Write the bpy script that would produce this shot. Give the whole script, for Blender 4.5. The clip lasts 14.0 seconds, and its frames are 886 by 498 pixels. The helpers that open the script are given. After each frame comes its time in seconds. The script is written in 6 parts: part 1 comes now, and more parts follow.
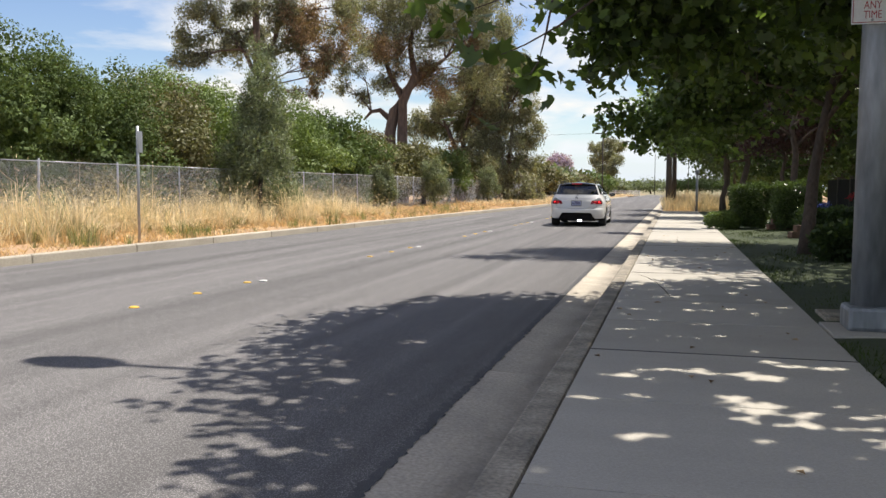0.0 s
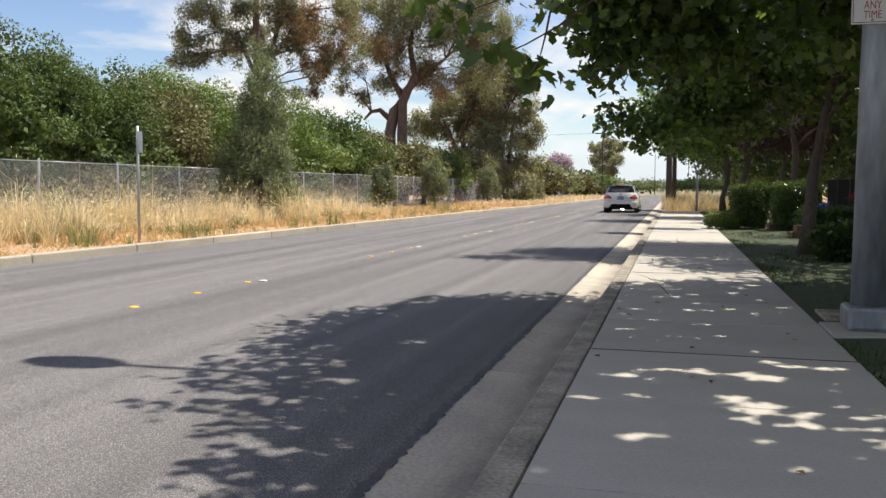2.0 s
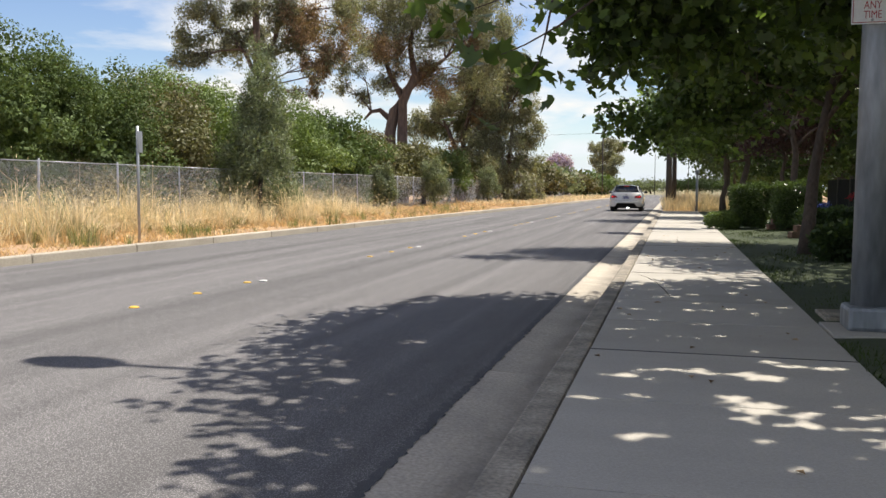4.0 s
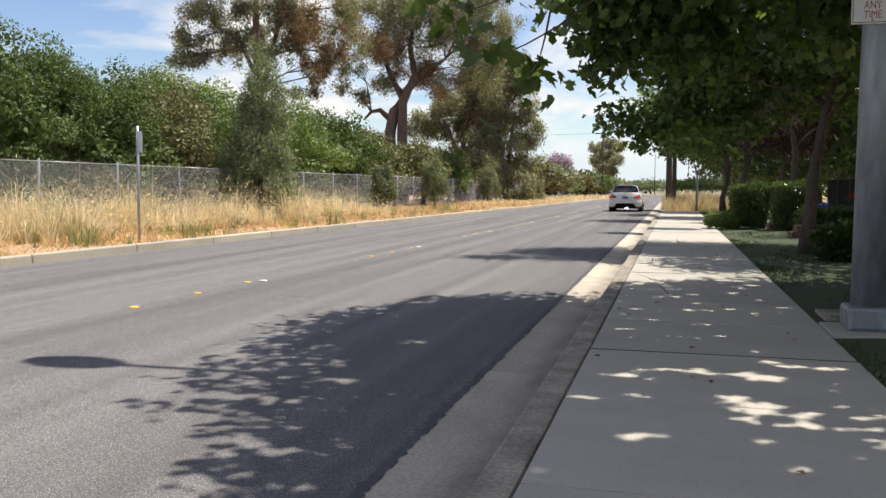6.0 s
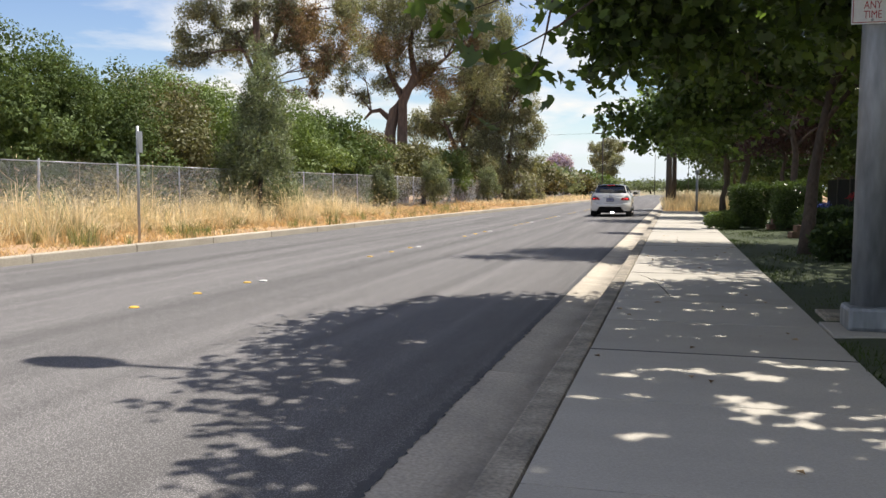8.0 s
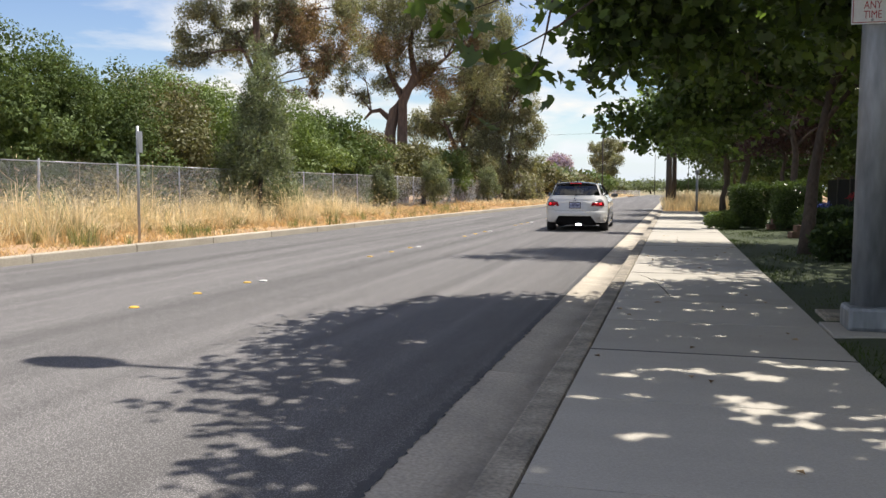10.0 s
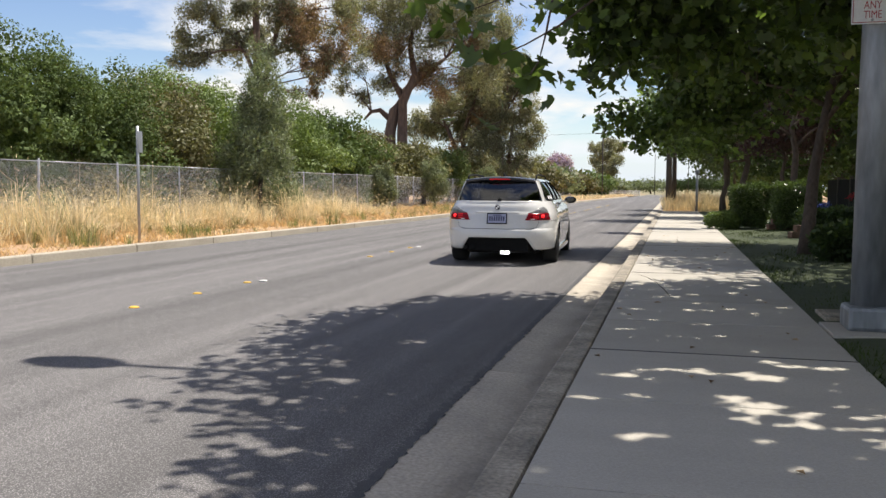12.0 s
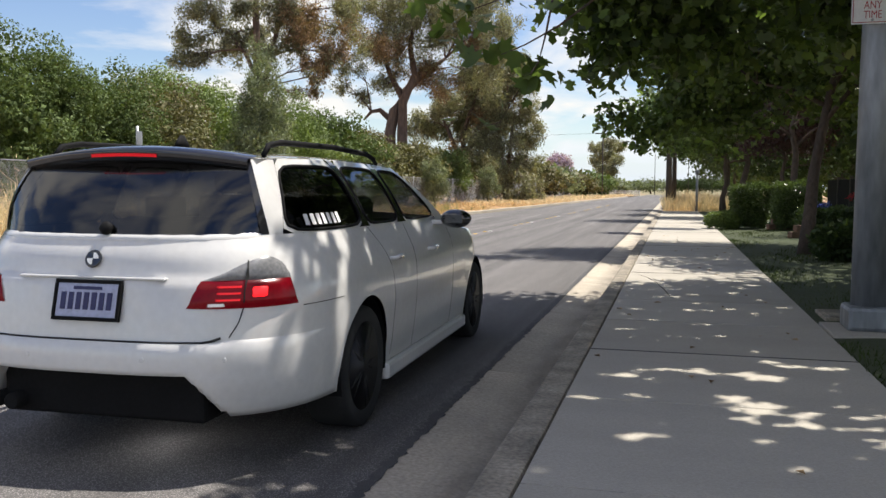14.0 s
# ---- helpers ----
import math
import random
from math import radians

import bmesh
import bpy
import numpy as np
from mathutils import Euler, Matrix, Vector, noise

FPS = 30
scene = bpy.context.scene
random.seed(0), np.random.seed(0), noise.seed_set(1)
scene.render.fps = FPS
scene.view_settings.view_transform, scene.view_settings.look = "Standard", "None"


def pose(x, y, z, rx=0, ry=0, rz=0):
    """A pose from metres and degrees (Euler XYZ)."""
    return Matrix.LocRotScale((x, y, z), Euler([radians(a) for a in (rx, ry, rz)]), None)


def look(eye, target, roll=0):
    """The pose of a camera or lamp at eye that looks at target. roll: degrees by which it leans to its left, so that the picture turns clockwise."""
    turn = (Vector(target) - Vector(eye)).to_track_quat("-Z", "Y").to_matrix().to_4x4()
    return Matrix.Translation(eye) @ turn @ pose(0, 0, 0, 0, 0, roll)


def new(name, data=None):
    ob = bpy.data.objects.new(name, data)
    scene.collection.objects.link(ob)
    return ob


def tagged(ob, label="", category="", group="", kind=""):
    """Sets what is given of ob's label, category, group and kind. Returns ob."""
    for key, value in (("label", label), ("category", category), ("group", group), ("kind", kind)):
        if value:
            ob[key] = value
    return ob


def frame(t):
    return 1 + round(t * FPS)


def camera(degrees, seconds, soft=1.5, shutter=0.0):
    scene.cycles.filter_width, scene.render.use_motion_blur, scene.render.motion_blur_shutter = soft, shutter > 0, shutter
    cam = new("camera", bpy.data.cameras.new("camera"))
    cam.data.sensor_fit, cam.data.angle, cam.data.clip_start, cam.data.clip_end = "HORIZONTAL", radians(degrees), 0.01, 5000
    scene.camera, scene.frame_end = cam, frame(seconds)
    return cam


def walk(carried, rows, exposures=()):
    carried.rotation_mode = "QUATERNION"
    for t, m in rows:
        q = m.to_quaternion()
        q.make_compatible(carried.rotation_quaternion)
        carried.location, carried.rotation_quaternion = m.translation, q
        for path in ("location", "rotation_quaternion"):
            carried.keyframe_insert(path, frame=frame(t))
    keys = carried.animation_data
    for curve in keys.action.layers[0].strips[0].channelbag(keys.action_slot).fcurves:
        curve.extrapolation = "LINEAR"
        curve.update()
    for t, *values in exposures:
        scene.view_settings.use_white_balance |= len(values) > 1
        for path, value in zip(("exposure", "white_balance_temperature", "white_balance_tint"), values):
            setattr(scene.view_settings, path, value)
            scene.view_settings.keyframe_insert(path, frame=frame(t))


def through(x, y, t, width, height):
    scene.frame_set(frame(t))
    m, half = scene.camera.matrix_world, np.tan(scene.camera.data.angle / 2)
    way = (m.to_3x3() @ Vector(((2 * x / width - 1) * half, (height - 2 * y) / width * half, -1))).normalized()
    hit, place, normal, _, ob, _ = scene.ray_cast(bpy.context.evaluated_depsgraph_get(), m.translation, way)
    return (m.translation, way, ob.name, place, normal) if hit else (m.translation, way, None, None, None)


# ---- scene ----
# ---------------------------------------------------------------- camera
cam = camera(53.97, 14.0)
EYE = Vector((0.0, 0.0, 1.276))
YAW, DIP, LEAN = radians(14.82), radians(4.036), 0.293
AIM = EYE + Vector((-math.sin(YAW) * math.cos(DIP), math.cos(YAW) * math.cos(DIP), -math.sin(DIP)))
walk(cam, [(0.0, look(EYE, AIM, LEAN)), (14.0, look(EYE, AIM, LEAN))])

# ---------------------------------------------------------------- light
SUN_DIR = Vector((0.36, 0.27, 1.0)).normalized()
SUN_ELEV = math.asin(SUN_DIR.z)
SUN_AZ = math.atan2(SUN_DIR.x, SUN_DIR.y)
scene.view_settings.exposure = 0.74


def make_world():
    w = bpy.data.worlds.new("sky")
    scene.world = w
    w.use_nodes = True
    nt = w.node_tree
    nt.nodes.clear()
    N, L = nt.nodes.new, nt.links.new
    out, bg, sky = N("ShaderNodeOutputWorld"), N("ShaderNodeBackground"), N("ShaderNodeTexSky")
    sky.sky_type, sky.sun_disc = "NISHITA", False
    sky.sun_elevation, sky.sun_rotation = SUN_ELEV, SUN_AZ
    sky.air_density, sky.dust_density, sky.ozone_density = 1.0, 0.5, 1.5
    tc, sep = N("ShaderNodeTexCoord"), N("ShaderNodeSeparateXYZ")
    L(tc.outputs["Generated"], sep.inputs[0])
    # clouds on a flat layer overhead: direction divided by its height
    add = N("ShaderNodeMath"); add.operation = "ADD"; add.inputs[1].default_value = 0.16
    L(sep.outputs["Z"], add.inputs[0])
    dv = N("ShaderNodeVectorMath"); dv.operation = "DIVIDE"
    cmb = N("ShaderNodeCombineXYZ")
    for k in ("X", "Y", "Z"):
        L(add.outputs[0], cmb.inputs[k])
    L(tc.outputs["Generated"], dv.inputs[0]); L(cmb.outputs[0], dv.inputs[1])
    mp = N("ShaderNodeMapping"); mp.inputs["Location"].default_value = (0.35, 0.1, 0.0); mp.inputs["Scale"].default_value = (1.0, 0.75, 0.0)
    L(dv.outputs[0], mp.inputs[0])
    n1 = N("ShaderNodeTexNoise"); n1.inputs["Scale"].default_value = 1.25; n1.inputs["Detail"].default_value = 8; n1.inputs["Roughness"].default_value = 0.56
    n1.inputs["Distortion"].default_value = 0.25
    L(mp.outputs[0], n1.inputs["Vector"])
    rp = N("ShaderNodeValToRGB"); rp.color_ramp.elements[0].position, rp.color_ramp.elements[1].position = 0.46, 0.60
    L(n1.outputs["Fac"], rp.inputs[0])
    mx = N("ShaderNodeMix"); mx.data_type = "RGBA"
    mx.inputs["B"].default_value = (6.4, 6.2, 5.9, 1)
    sc = N("ShaderNodeMath"); sc.operation = "MULTIPLY"; sc.inputs[1].default_value = 0.9
    L(rp.outputs[0], sc.inputs[0]); L(sc.outputs[0], mx.inputs["Factor"])
    deep = N("ShaderNodeHueSaturation"); deep.inputs["Hue"].default_value, deep.inputs["Saturation"].default_value, deep.inputs["Value"].default_value = 0.512, 1.1, 0.9
    L(sky.outputs[0], deep.inputs["Color"]); L(deep.outputs[0], mx.inputs["A"])
    # pale haze low over the horizon
    hz = N("ShaderNodeMapRange"); hz.inputs["From Min"].default_value, hz.inputs["From Max"].default_value = 0.0, 0.09
    hz.inputs["To Min"].default_value, hz.inputs["To Max"].default_value = 0.85, 0.0
    L(sep.outputs["Z"], hz.inputs["Value"])
    m2 = N("ShaderNodeMix"); m2.data_type = "RGBA"; m2.inputs["B"].default_value = (5.0, 5.6, 6.6, 1)
    L(hz.outputs[0], m2.inputs["Factor"]); L(mx.outputs["Result"], m2.inputs["A"])
    L(m2.outputs["Result"], bg.inputs[0])
    bg.inputs[1].default_value = 0.098
    L(bg.outputs[0], out.inputs[0])


make_world()
sun = new("sun", bpy.data.lights.new("sun", "SUN"))
sun.data.energy, sun.data.angle, sun.data.color = 4.6, radians(0.55), (1.0, 0.945, 0.86)
sun.matrix_world = look(SUN_DIR * 60, (0, 0, 0))


# ---------------------------------------------------------------- materials
def mat(name, col, rough=0.7, metal=0.0, var=0.25, scale=6.0, fine=60.0, bump=0.0, island=0.0, tint=None, trans=0.0,
        obj=0.0, through=(1.5, 1.55, 0.7), stretch=(1, 1, 1), spec=0.5, coat=0.0, bump_scale=None, bump_dist=0.01):
    """Principled surface: base colour varied at two scales, optionally per loose piece or per object."""
    m = bpy.data.materials.new(name)
    m.use_nodes = True
    nt = m.node_tree
    N, L = nt.nodes.new, nt.links.new
    b = nt.nodes["Principled BSDF"]
    b.inputs["Roughness"].default_value, b.inputs["Metallic"].default_value = rough, metal
    b.inputs["Specular IOR Level"].default_value = spec
    b.inputs["Coat Weight"].default_value = coat
    b.inputs["Coat Roughness"].default_value = 0.04
    tc, mp = N("ShaderNodeTexCoord"), N("ShaderNodeMapping")
    L(tc.outputs["Object"], mp.inputs[0])
    mp.inputs["Scale"].default_value = stretch
    if obj:
        # each cast piece takes its own stretch of the pattern
        oi, sc = N("ShaderNodeObjectInfo"), N("ShaderNodeMath")
        sc.operation, sc.inputs[1].default_value = "MULTIPLY", 37.0
        L(oi.outputs["Random"], sc.inputs[0]); L(sc.outputs[0], mp.inputs["Location"])
    big, small = N("ShaderNodeTexNoise"), N("ShaderNodeTexNoise")
    for n, s in ((big, scale), (small, fine)):
        n.inputs["Scale"].default_value, n.inputs["Detail"].default_value = s, 5
        L(mp.outputs[0], n.inputs["Vector"])
    c2 = tint or tuple(c * 0.55 for c in col)
    mx = N("ShaderNodeMix"); mx.data_type = "RGBA"
    mx.inputs["A"].default_value, mx.inputs["B"].default_value = (*col, 1), (*c2, 1)
    rp = N("ShaderNodeMapRange"); rp.inputs["From Min"].default_value, rp.inputs["From Max"].default_value = 0.35, 0.7
    L(big.outputs["Fac"], rp.inputs["Value"])
    ml = N("ShaderNodeMath"); ml.operation = "MULTIPLY"; ml.inputs[1].default_value = min(1.0, var * 2)
    L(rp.outputs[0], ml.inputs[0]); L(ml.outputs[0], mx.inputs["Factor"])
    hv = N("ShaderNodeHueSaturation")
    val = N("ShaderNodeMapRange"); val.inputs["From Min"].default_value, val.inputs["From Max"].default_value = 0.25, 0.75
    val.inputs["To Min"].default_value, val.inputs["To Max"].default_value = 1 - var, 1 + var
    L(small.outputs["Fac"], val.inputs["Value"])
    last = val.outputs[0]
    for amount, node, sock in ((island, "ShaderNodeNewGeometry", "Random Per Island"), (obj, "ShaderNodeObjectInfo", "Random")):
        if amount:
            g = N(node)
            r = N("ShaderNodeMapRange"); r.inputs["To Min"].default_value, r.inputs["To Max"].default_value = 1 - amount, 1 + amount
            L(g.outputs[sock], r.inputs["Value"])
            mm = N("ShaderNodeMath"); mm.operation = "MULTIPLY"
            L(last, mm.inputs[0]); L(r.outputs[0], mm.inputs[1])
            last = mm.outputs[0]
    L(mx.outputs["Result"], hv.inputs["Color"]); L(last, hv.inputs["Value"])
    L(hv.outputs[0], b.inputs["Base Color"])
    if bump:
        bp = N("ShaderNodeBump"); bp.inputs["Strength"].default_value = bump; bp.inputs["Distance"].default_value = bump_dist
        h = small
        if bump_scale:
            h = N("ShaderNodeTexNoise"); h.inputs["Scale"].default_value = bump_scale; h.inputs["Detail"].default_value = 4
            L(mp.outputs[0], h.inputs["Vector"])
        L(h.outputs["Fac"], bp.inputs["Height"]); L(bp.outputs[0], b.inputs["Normal"])
    if trans:
        t = N("ShaderNodeBsdfTranslucent")
        ws = N("ShaderNodeMix"); ws.data_type = "RGBA"; ws.blend_type = "MULTIPLY"; ws.inputs["Factor"].default_value = 1
        ws.inputs["B"].default_value = (*through, 1)
        L(hv.outputs[0], ws.inputs["A"]); L(ws.outputs["Result"], t.inputs[0])
        ms = N("ShaderNodeMixShader"); ms.inputs[0].default_value = trans
        L(b.outputs[0], ms.inputs[1]); L(t.outputs[0], ms.inputs[2])
        L(ms.outputs[0], nt.nodes["Material Output"].inputs["Surface"])
    return m


def glow(name, col, power):
    m = bpy.data.materials.new(name)
    m.use_nodes = True
    b = m.node_tree.nodes["Principled BSDF"]
    b.inputs["Base Color"].default_value = (*col, 1)
    b.inputs["Emission Color"].default_value = (*col, 1)
    b.inputs["Emission Strength"].default_value = power
    return m


def leaf_mat(name, col, tint, trans=0.3, island=0.3, rough=0.55, spec=0.25):
    return mat(name, col, rough, var=0.35, scale=0.5, fine=3.0, island=island, tint=tint, trans=trans, spec=spec)


M_ASPHALT_EDGE = mat("asphalt_dark", (0.08, 0.078, 0.078), 0.9, var=0.3, scale=2.0, fine=150, bump=0.6)
M_CONC = mat("concrete", (0.40, 0.368, 0.312), 0.88, var=0.17, scale=1.5, fine=140, bump=0.12, stretch=(0.6, 1.4, 1), tint=(0.262, 0.24, 0.205), obj=0.05)
M_CONC_OLD = mat("kerb_concrete", (0.34, 0.295, 0.23), 0.9, var=0.4, scale=3.6, fine=45, bump=0.4, tint=(0.11, 0.098, 0.08), obj=0.09)

M_KERB_TAN = mat("kerb_pale", (0.42, 0.37, 0.29), 0.9, var=0.2, scale=1.0, fine=40, bump=0.4, obj=0.1)
M_DIRT = mat("dry_soil", (0.34, 0.205, 0.115), 0.95, var=0.3, scale=0.8, fine=15, bump=0.5, tint=(0.42, 0.30, 0.17))
M_LAND = mat("far_land", (0.24, 0.20, 0.11), 0.95, var=0.3, scale=0.05, fine=1.0, tint=(0.12, 0.13, 0.06))
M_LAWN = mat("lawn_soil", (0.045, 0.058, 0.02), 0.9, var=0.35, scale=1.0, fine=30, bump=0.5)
M_STRAW = mat("dry_grass", (0.68, 0.51, 0.28), 0.8, var=0.25, scale=0.35, fine=3, island=0.4, tint=(0.55, 0.38, 0.19), trans=0.3, through=(1.0, 0.9, 0.7))
M_STRAW2 = mat("straw_heads", (0.80, 0.69, 0.45), 0.8, var=0.2, scale=0.3, fine=3, island=0.35, tint=(0.62, 0.48, 0.27), trans=0.3, through=(1.0, 0.95, 0.8))
M_WEED = leaf_mat("weeds", (0.19, 0.21, 0.085), (0.23, 0.22, 0.11), island=0.45)
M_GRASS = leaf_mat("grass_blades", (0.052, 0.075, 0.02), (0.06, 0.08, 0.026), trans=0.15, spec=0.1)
M_GUTTER = mat("gutter_concrete", (0.44, 0.385, 0.305), 0.9, var=0.26, scale=1.6, fine=50, bump=0.3, tint=(0.245, 0.22, 0.18), obj=0.07)


def grime_and_shade(m, edge, reach, col, amount):
    """A ragged band of dark colour, for dirt and for shade, that runs along y, thickest at x = edge and gone at x =
    edge + reach.
    """
    nt = m.node_tree
    N, L = nt.nodes.new, nt.links.new
    b = nt.nodes["Principled BSDF"]
    geo, sep, n, mp = N("ShaderNodeNewGeometry"), N("ShaderNodeSeparateXYZ"), N("ShaderNodeTexNoise"), N("ShaderNodeMapping")
    L(geo.outputs["Position"], sep.inputs[0]); L(geo.outputs["Position"], mp.inputs[0]); L(mp.outputs[0], n.inputs["Vector"])
    mp.inputs["Scale"].default_value = (4.0, 1.2, 1.0)
    n.inputs["Scale"].default_value, n.inputs["Detail"].default_value = 1.5, 6
    r = N("ShaderNodeMapRange"); r.inputs["From Min"].default_value, r.inputs["From Max"].default_value = edge + reach, edge
    L(sep.outputs["X"], r.inputs["Value"])
    ad = N("ShaderNodeMath"); ad.operation = "MULTIPLY_ADD"; ad.inputs[1].default_value, ad.inputs[2].default_value = 1.4, -0.2
    L(n.outputs["Fac"], ad.inputs[0])
    ml = N("ShaderNodeMath"); ml.operation = "MULTIPLY"; L(r.outputs[0], ml.inputs[0]); L(ad.outputs[0], ml.inputs[1])
    k = N("ShaderNodeMath"); k.operation = "MULTIPLY"; k.use_clamp = True; k.inputs[1].default_value = amount
    L(ml.outputs[0], k.inputs[0])
    mx = N("ShaderNodeMix"); mx.data_type = "RGBA"; mx.inputs["B"].default_value = (*col, 1)
    L(b.inputs["Base Color"].links[0].from_socket, mx.inputs["A"]); L(k.outputs[0], mx.inputs["Factor"])
    L(mx.outputs["Result"], b.inputs["Base Color"])


# gutter dirt and the kerb's shade, both put into the concrete's colour
grime_and_shade(M_GUTTER, -0.74, -0.30, (0.13, 0.112, 0.09), 1.5)
M_GALV = mat("galvanised_steel", (0.42, 0.43, 0.44), 0.5, 0.7, var=0.15, scale=3, fine=25)
M_WIRE = mat("fence_wire", (0.36, 0.37, 0.38), 0.55, 0.5, var=0.1)
M_POLE = mat("galvanised_pole", (0.28, 0.295, 0.31), 0.5, 0.4, var=0.32, scale=2.5, fine=14, bump=0.15, stretch=(1, 1, 0.25), tint=(0.17, 0.18, 0.19))
M_BARK = mat("bark", (0.095, 0.07, 0.055), 0.9, var=0.35, scale=3, fine=22, bump=0.8, stretch=(1, 1, 0.3), bump_dist=0.03)
M_BARK_EUC = mat("eucalyptus_bark", (0.17, 0.115, 0.09), 0.85, var=0.35, scale=0.8, fine=6, bump=0.5, stretch=(1, 1, 0.25), tint=(0.09, 0.055, 0.045), bump_dist=0.03)
M_LEAF_SYC = leaf_mat("sycamore_leaves", (0.10, 0.145, 0.046), (0.06, 0.09, 0.028), trans=0.46, island=0.55, rough=0.42, spec=0.4)
M_LEAF_OAK = leaf_mat("broad_leaves", (0.105, 0.145, 0.05), (0.075, 0.104, 0.037), trans=0.2, island=0.3, rough=0.6, spec=0.15)
M_LEAF_BRIGHT = leaf_mat("bright_leaves", (0.15, 0.20, 0.058), (0.11, 0.15, 0.045), trans=0.22, island=0.3, rough=0.5)
M_LEAF_OLIVE = leaf_mat("olive_leaves", (0.14, 0.14, 0.06), (0.13, 0.095, 0.055), trans=0.2, island=0.4, rough=0.5)
M_LEAF_GREY = leaf_mat("grey_leaves", (0.19, 0.215, 0.135), (0.14, 0.165, 0.095), trans=0.3, island=0.45)
M_LEAF_EUC = leaf_mat("eucalyptus_leaves", (0.23, 0.23, 0.15), (0.175, 0.155, 0.10), trans=0.34, island=0.5, rough=0.42, spec=0.5)
M_LEAF_RUST = leaf_mat("dry_leaves", (0.27, 0.175, 0.11), (0.20, 0.14, 0.09), trans=0.3, island=0.45)
M_LEAF_DARK = leaf_mat("dark_leaves", (0.052, 0.078, 0.028), (0.038, 0.056, 0.022), trans=0.3)
M_LEAF_PURPLE = leaf_mat("purple_blossom", (0.42, 0.33, 0.47), (0.36, 0.27, 0.40), trans=0.3)
M_HEDGE = leaf_mat("hedge_leaves", (0.085, 0.122, 0.04), (0.055, 0.082, 0.027), trans=0.25, island=0.4, rough=0.4, spec=0.4)
M_LEAF_PLUM = leaf_mat("plum_leaves", (0.065, 0.035, 0.036), (0.045, 0.03, 0.028), trans=0.25, island=0.4)
M_SIGN = mat("sign_white", (0.72, 0.72, 0.70), 0.5, var=0.08, scale=3)
M_WOOD = mat("weathered_wood", (0.085, 0.076, 0.067), 0.9, var=0.3, scale=2, fine=20, stretch=(1, 1, 0.15), bump=0.5)


def asphalt():
    m = mat("asphalt", (0.186, 0.176, 0.171), 0.85, var=0.18, scale=0.6, fine=190, bump=0.35, tint=(0.15, 0.142, 0.138), stretch=(1, 0.25, 1), bump_scale=180, bump_dist=0.006, spec=0.25)
    nt = m.node_tree
    N, L = nt.nodes.new, nt.links.new
    b = nt.nodes["Principled BSDF"]
    # pale stone grains in the binder and long worn wheel tracks
    tc, v = N("ShaderNodeTexCoord"), N("ShaderNodeTexVoronoi")
    v.inputs["Scale"].default_value = 120
    L(tc.outputs["Object"], v.inputs["Vector"])
    r = N("ShaderNodeMapRange"); r.inputs["From Min"].default_value, r.inputs["From Max"].default_value = 0.02, 0.5
    r.inputs["To Min"].default_value, r.inputs["To Max"].default_value = 2.05, 0.52
    L(v.outputs["Distance"], r.inputs["Value"])
    mp, n = N("ShaderNodeMapping"), N("ShaderNodeTexNoise")
    mp.inputs["Scale"].default_value = (2.4, 0.04, 1)
    L(tc.outputs["Object"], mp.inputs[0]); L(mp.outputs[0], n.inputs["Vector"])
    n.inputs["Scale"].default_value, n.inputs["Detail"].default_value = 1.0, 4
    r2 = N("ShaderNodeMapRange"); r2.inputs["From Min"].default_value, r2.inputs["From Max"].default_value = 0.3, 0.7
    r2.inputs["To Min"].default_value, r2.inputs["To Max"].default_value = 0.72, 1.32
    L(n.outputs["Fac"], r2.inputs["Value"])
    mm = N("ShaderNodeMath"); mm.operation = "MULTIPLY"; L(r.outputs[0], mm.inputs[0]); L(r2.outputs[0], mm.inputs[1])
    src = b.inputs["Base Color"].links[0].from_socket
    hs = N("ShaderNodeHueSaturation"); L(src, hs.inputs["Color"]); L(mm.outputs[0], hs.inputs["Value"])
    L(hs.outputs[0], b.inputs["Base Color"])
    return m


M_ASPHALT = asphalt()
# tree shade along the gutter, deepened by a darker band in the asphalt's colour
grime_and_shade(M_ASPHALT, -1.45, -1.5, (0.09, 0.083, 0.08), 0.45)


# ---------------------------------------------------------------- mesh helpers
def mesh_of(name, verts, faces, material=None, smooth=False):
    me = bpy.data.meshes.new(name)
    me.from_pydata([tuple(v) for v in verts], [], faces)
    if material:
        me.materials.append(material)
    if smooth:
        me.shade_smooth()
    me.update()
    return me


def quads_mesh(name, co, per, material):
    """co: (n, per, 3) corner places of n loose polygons with per corners each."""
    n = len(co)
    me = bpy.data.meshes.new(name)
    me.vertices.add(n * per)
    me.vertices.foreach_set("co", np.ascontiguousarray(co, dtype=np.float32).ravel())
    me.loops.add(n * per)
    me.loops.foreach_set("vertex_index", np.arange(n * per, dtype=np.int32))
    me.polygons.add(n)
    me.polygons.foreach_set("loop_start", np.arange(0, n * per, per, dtype=np.int32))
    me.materials.append(material)
    me.update(calc_edges=True)
    me.validate()
    return me


def part(name, bm, material, parent=None, label="", smooth=False):
    """Links a bmesh (or a mesh) as one object under parent."""
    if isinstance(bm, bmesh.types.BMesh):
        me = bpy.data.meshes.new(name)
        bm.to_mesh(me)
        bm.free()
    else:
        me = bm
    if material and not me.materials:
        me.materials.append(material)
    if smooth:
        me.shade_smooth()
    ob = new(name, me)
    if parent:
        ob.parent = parent
    if label:
        ob["label"] = label
    return ob


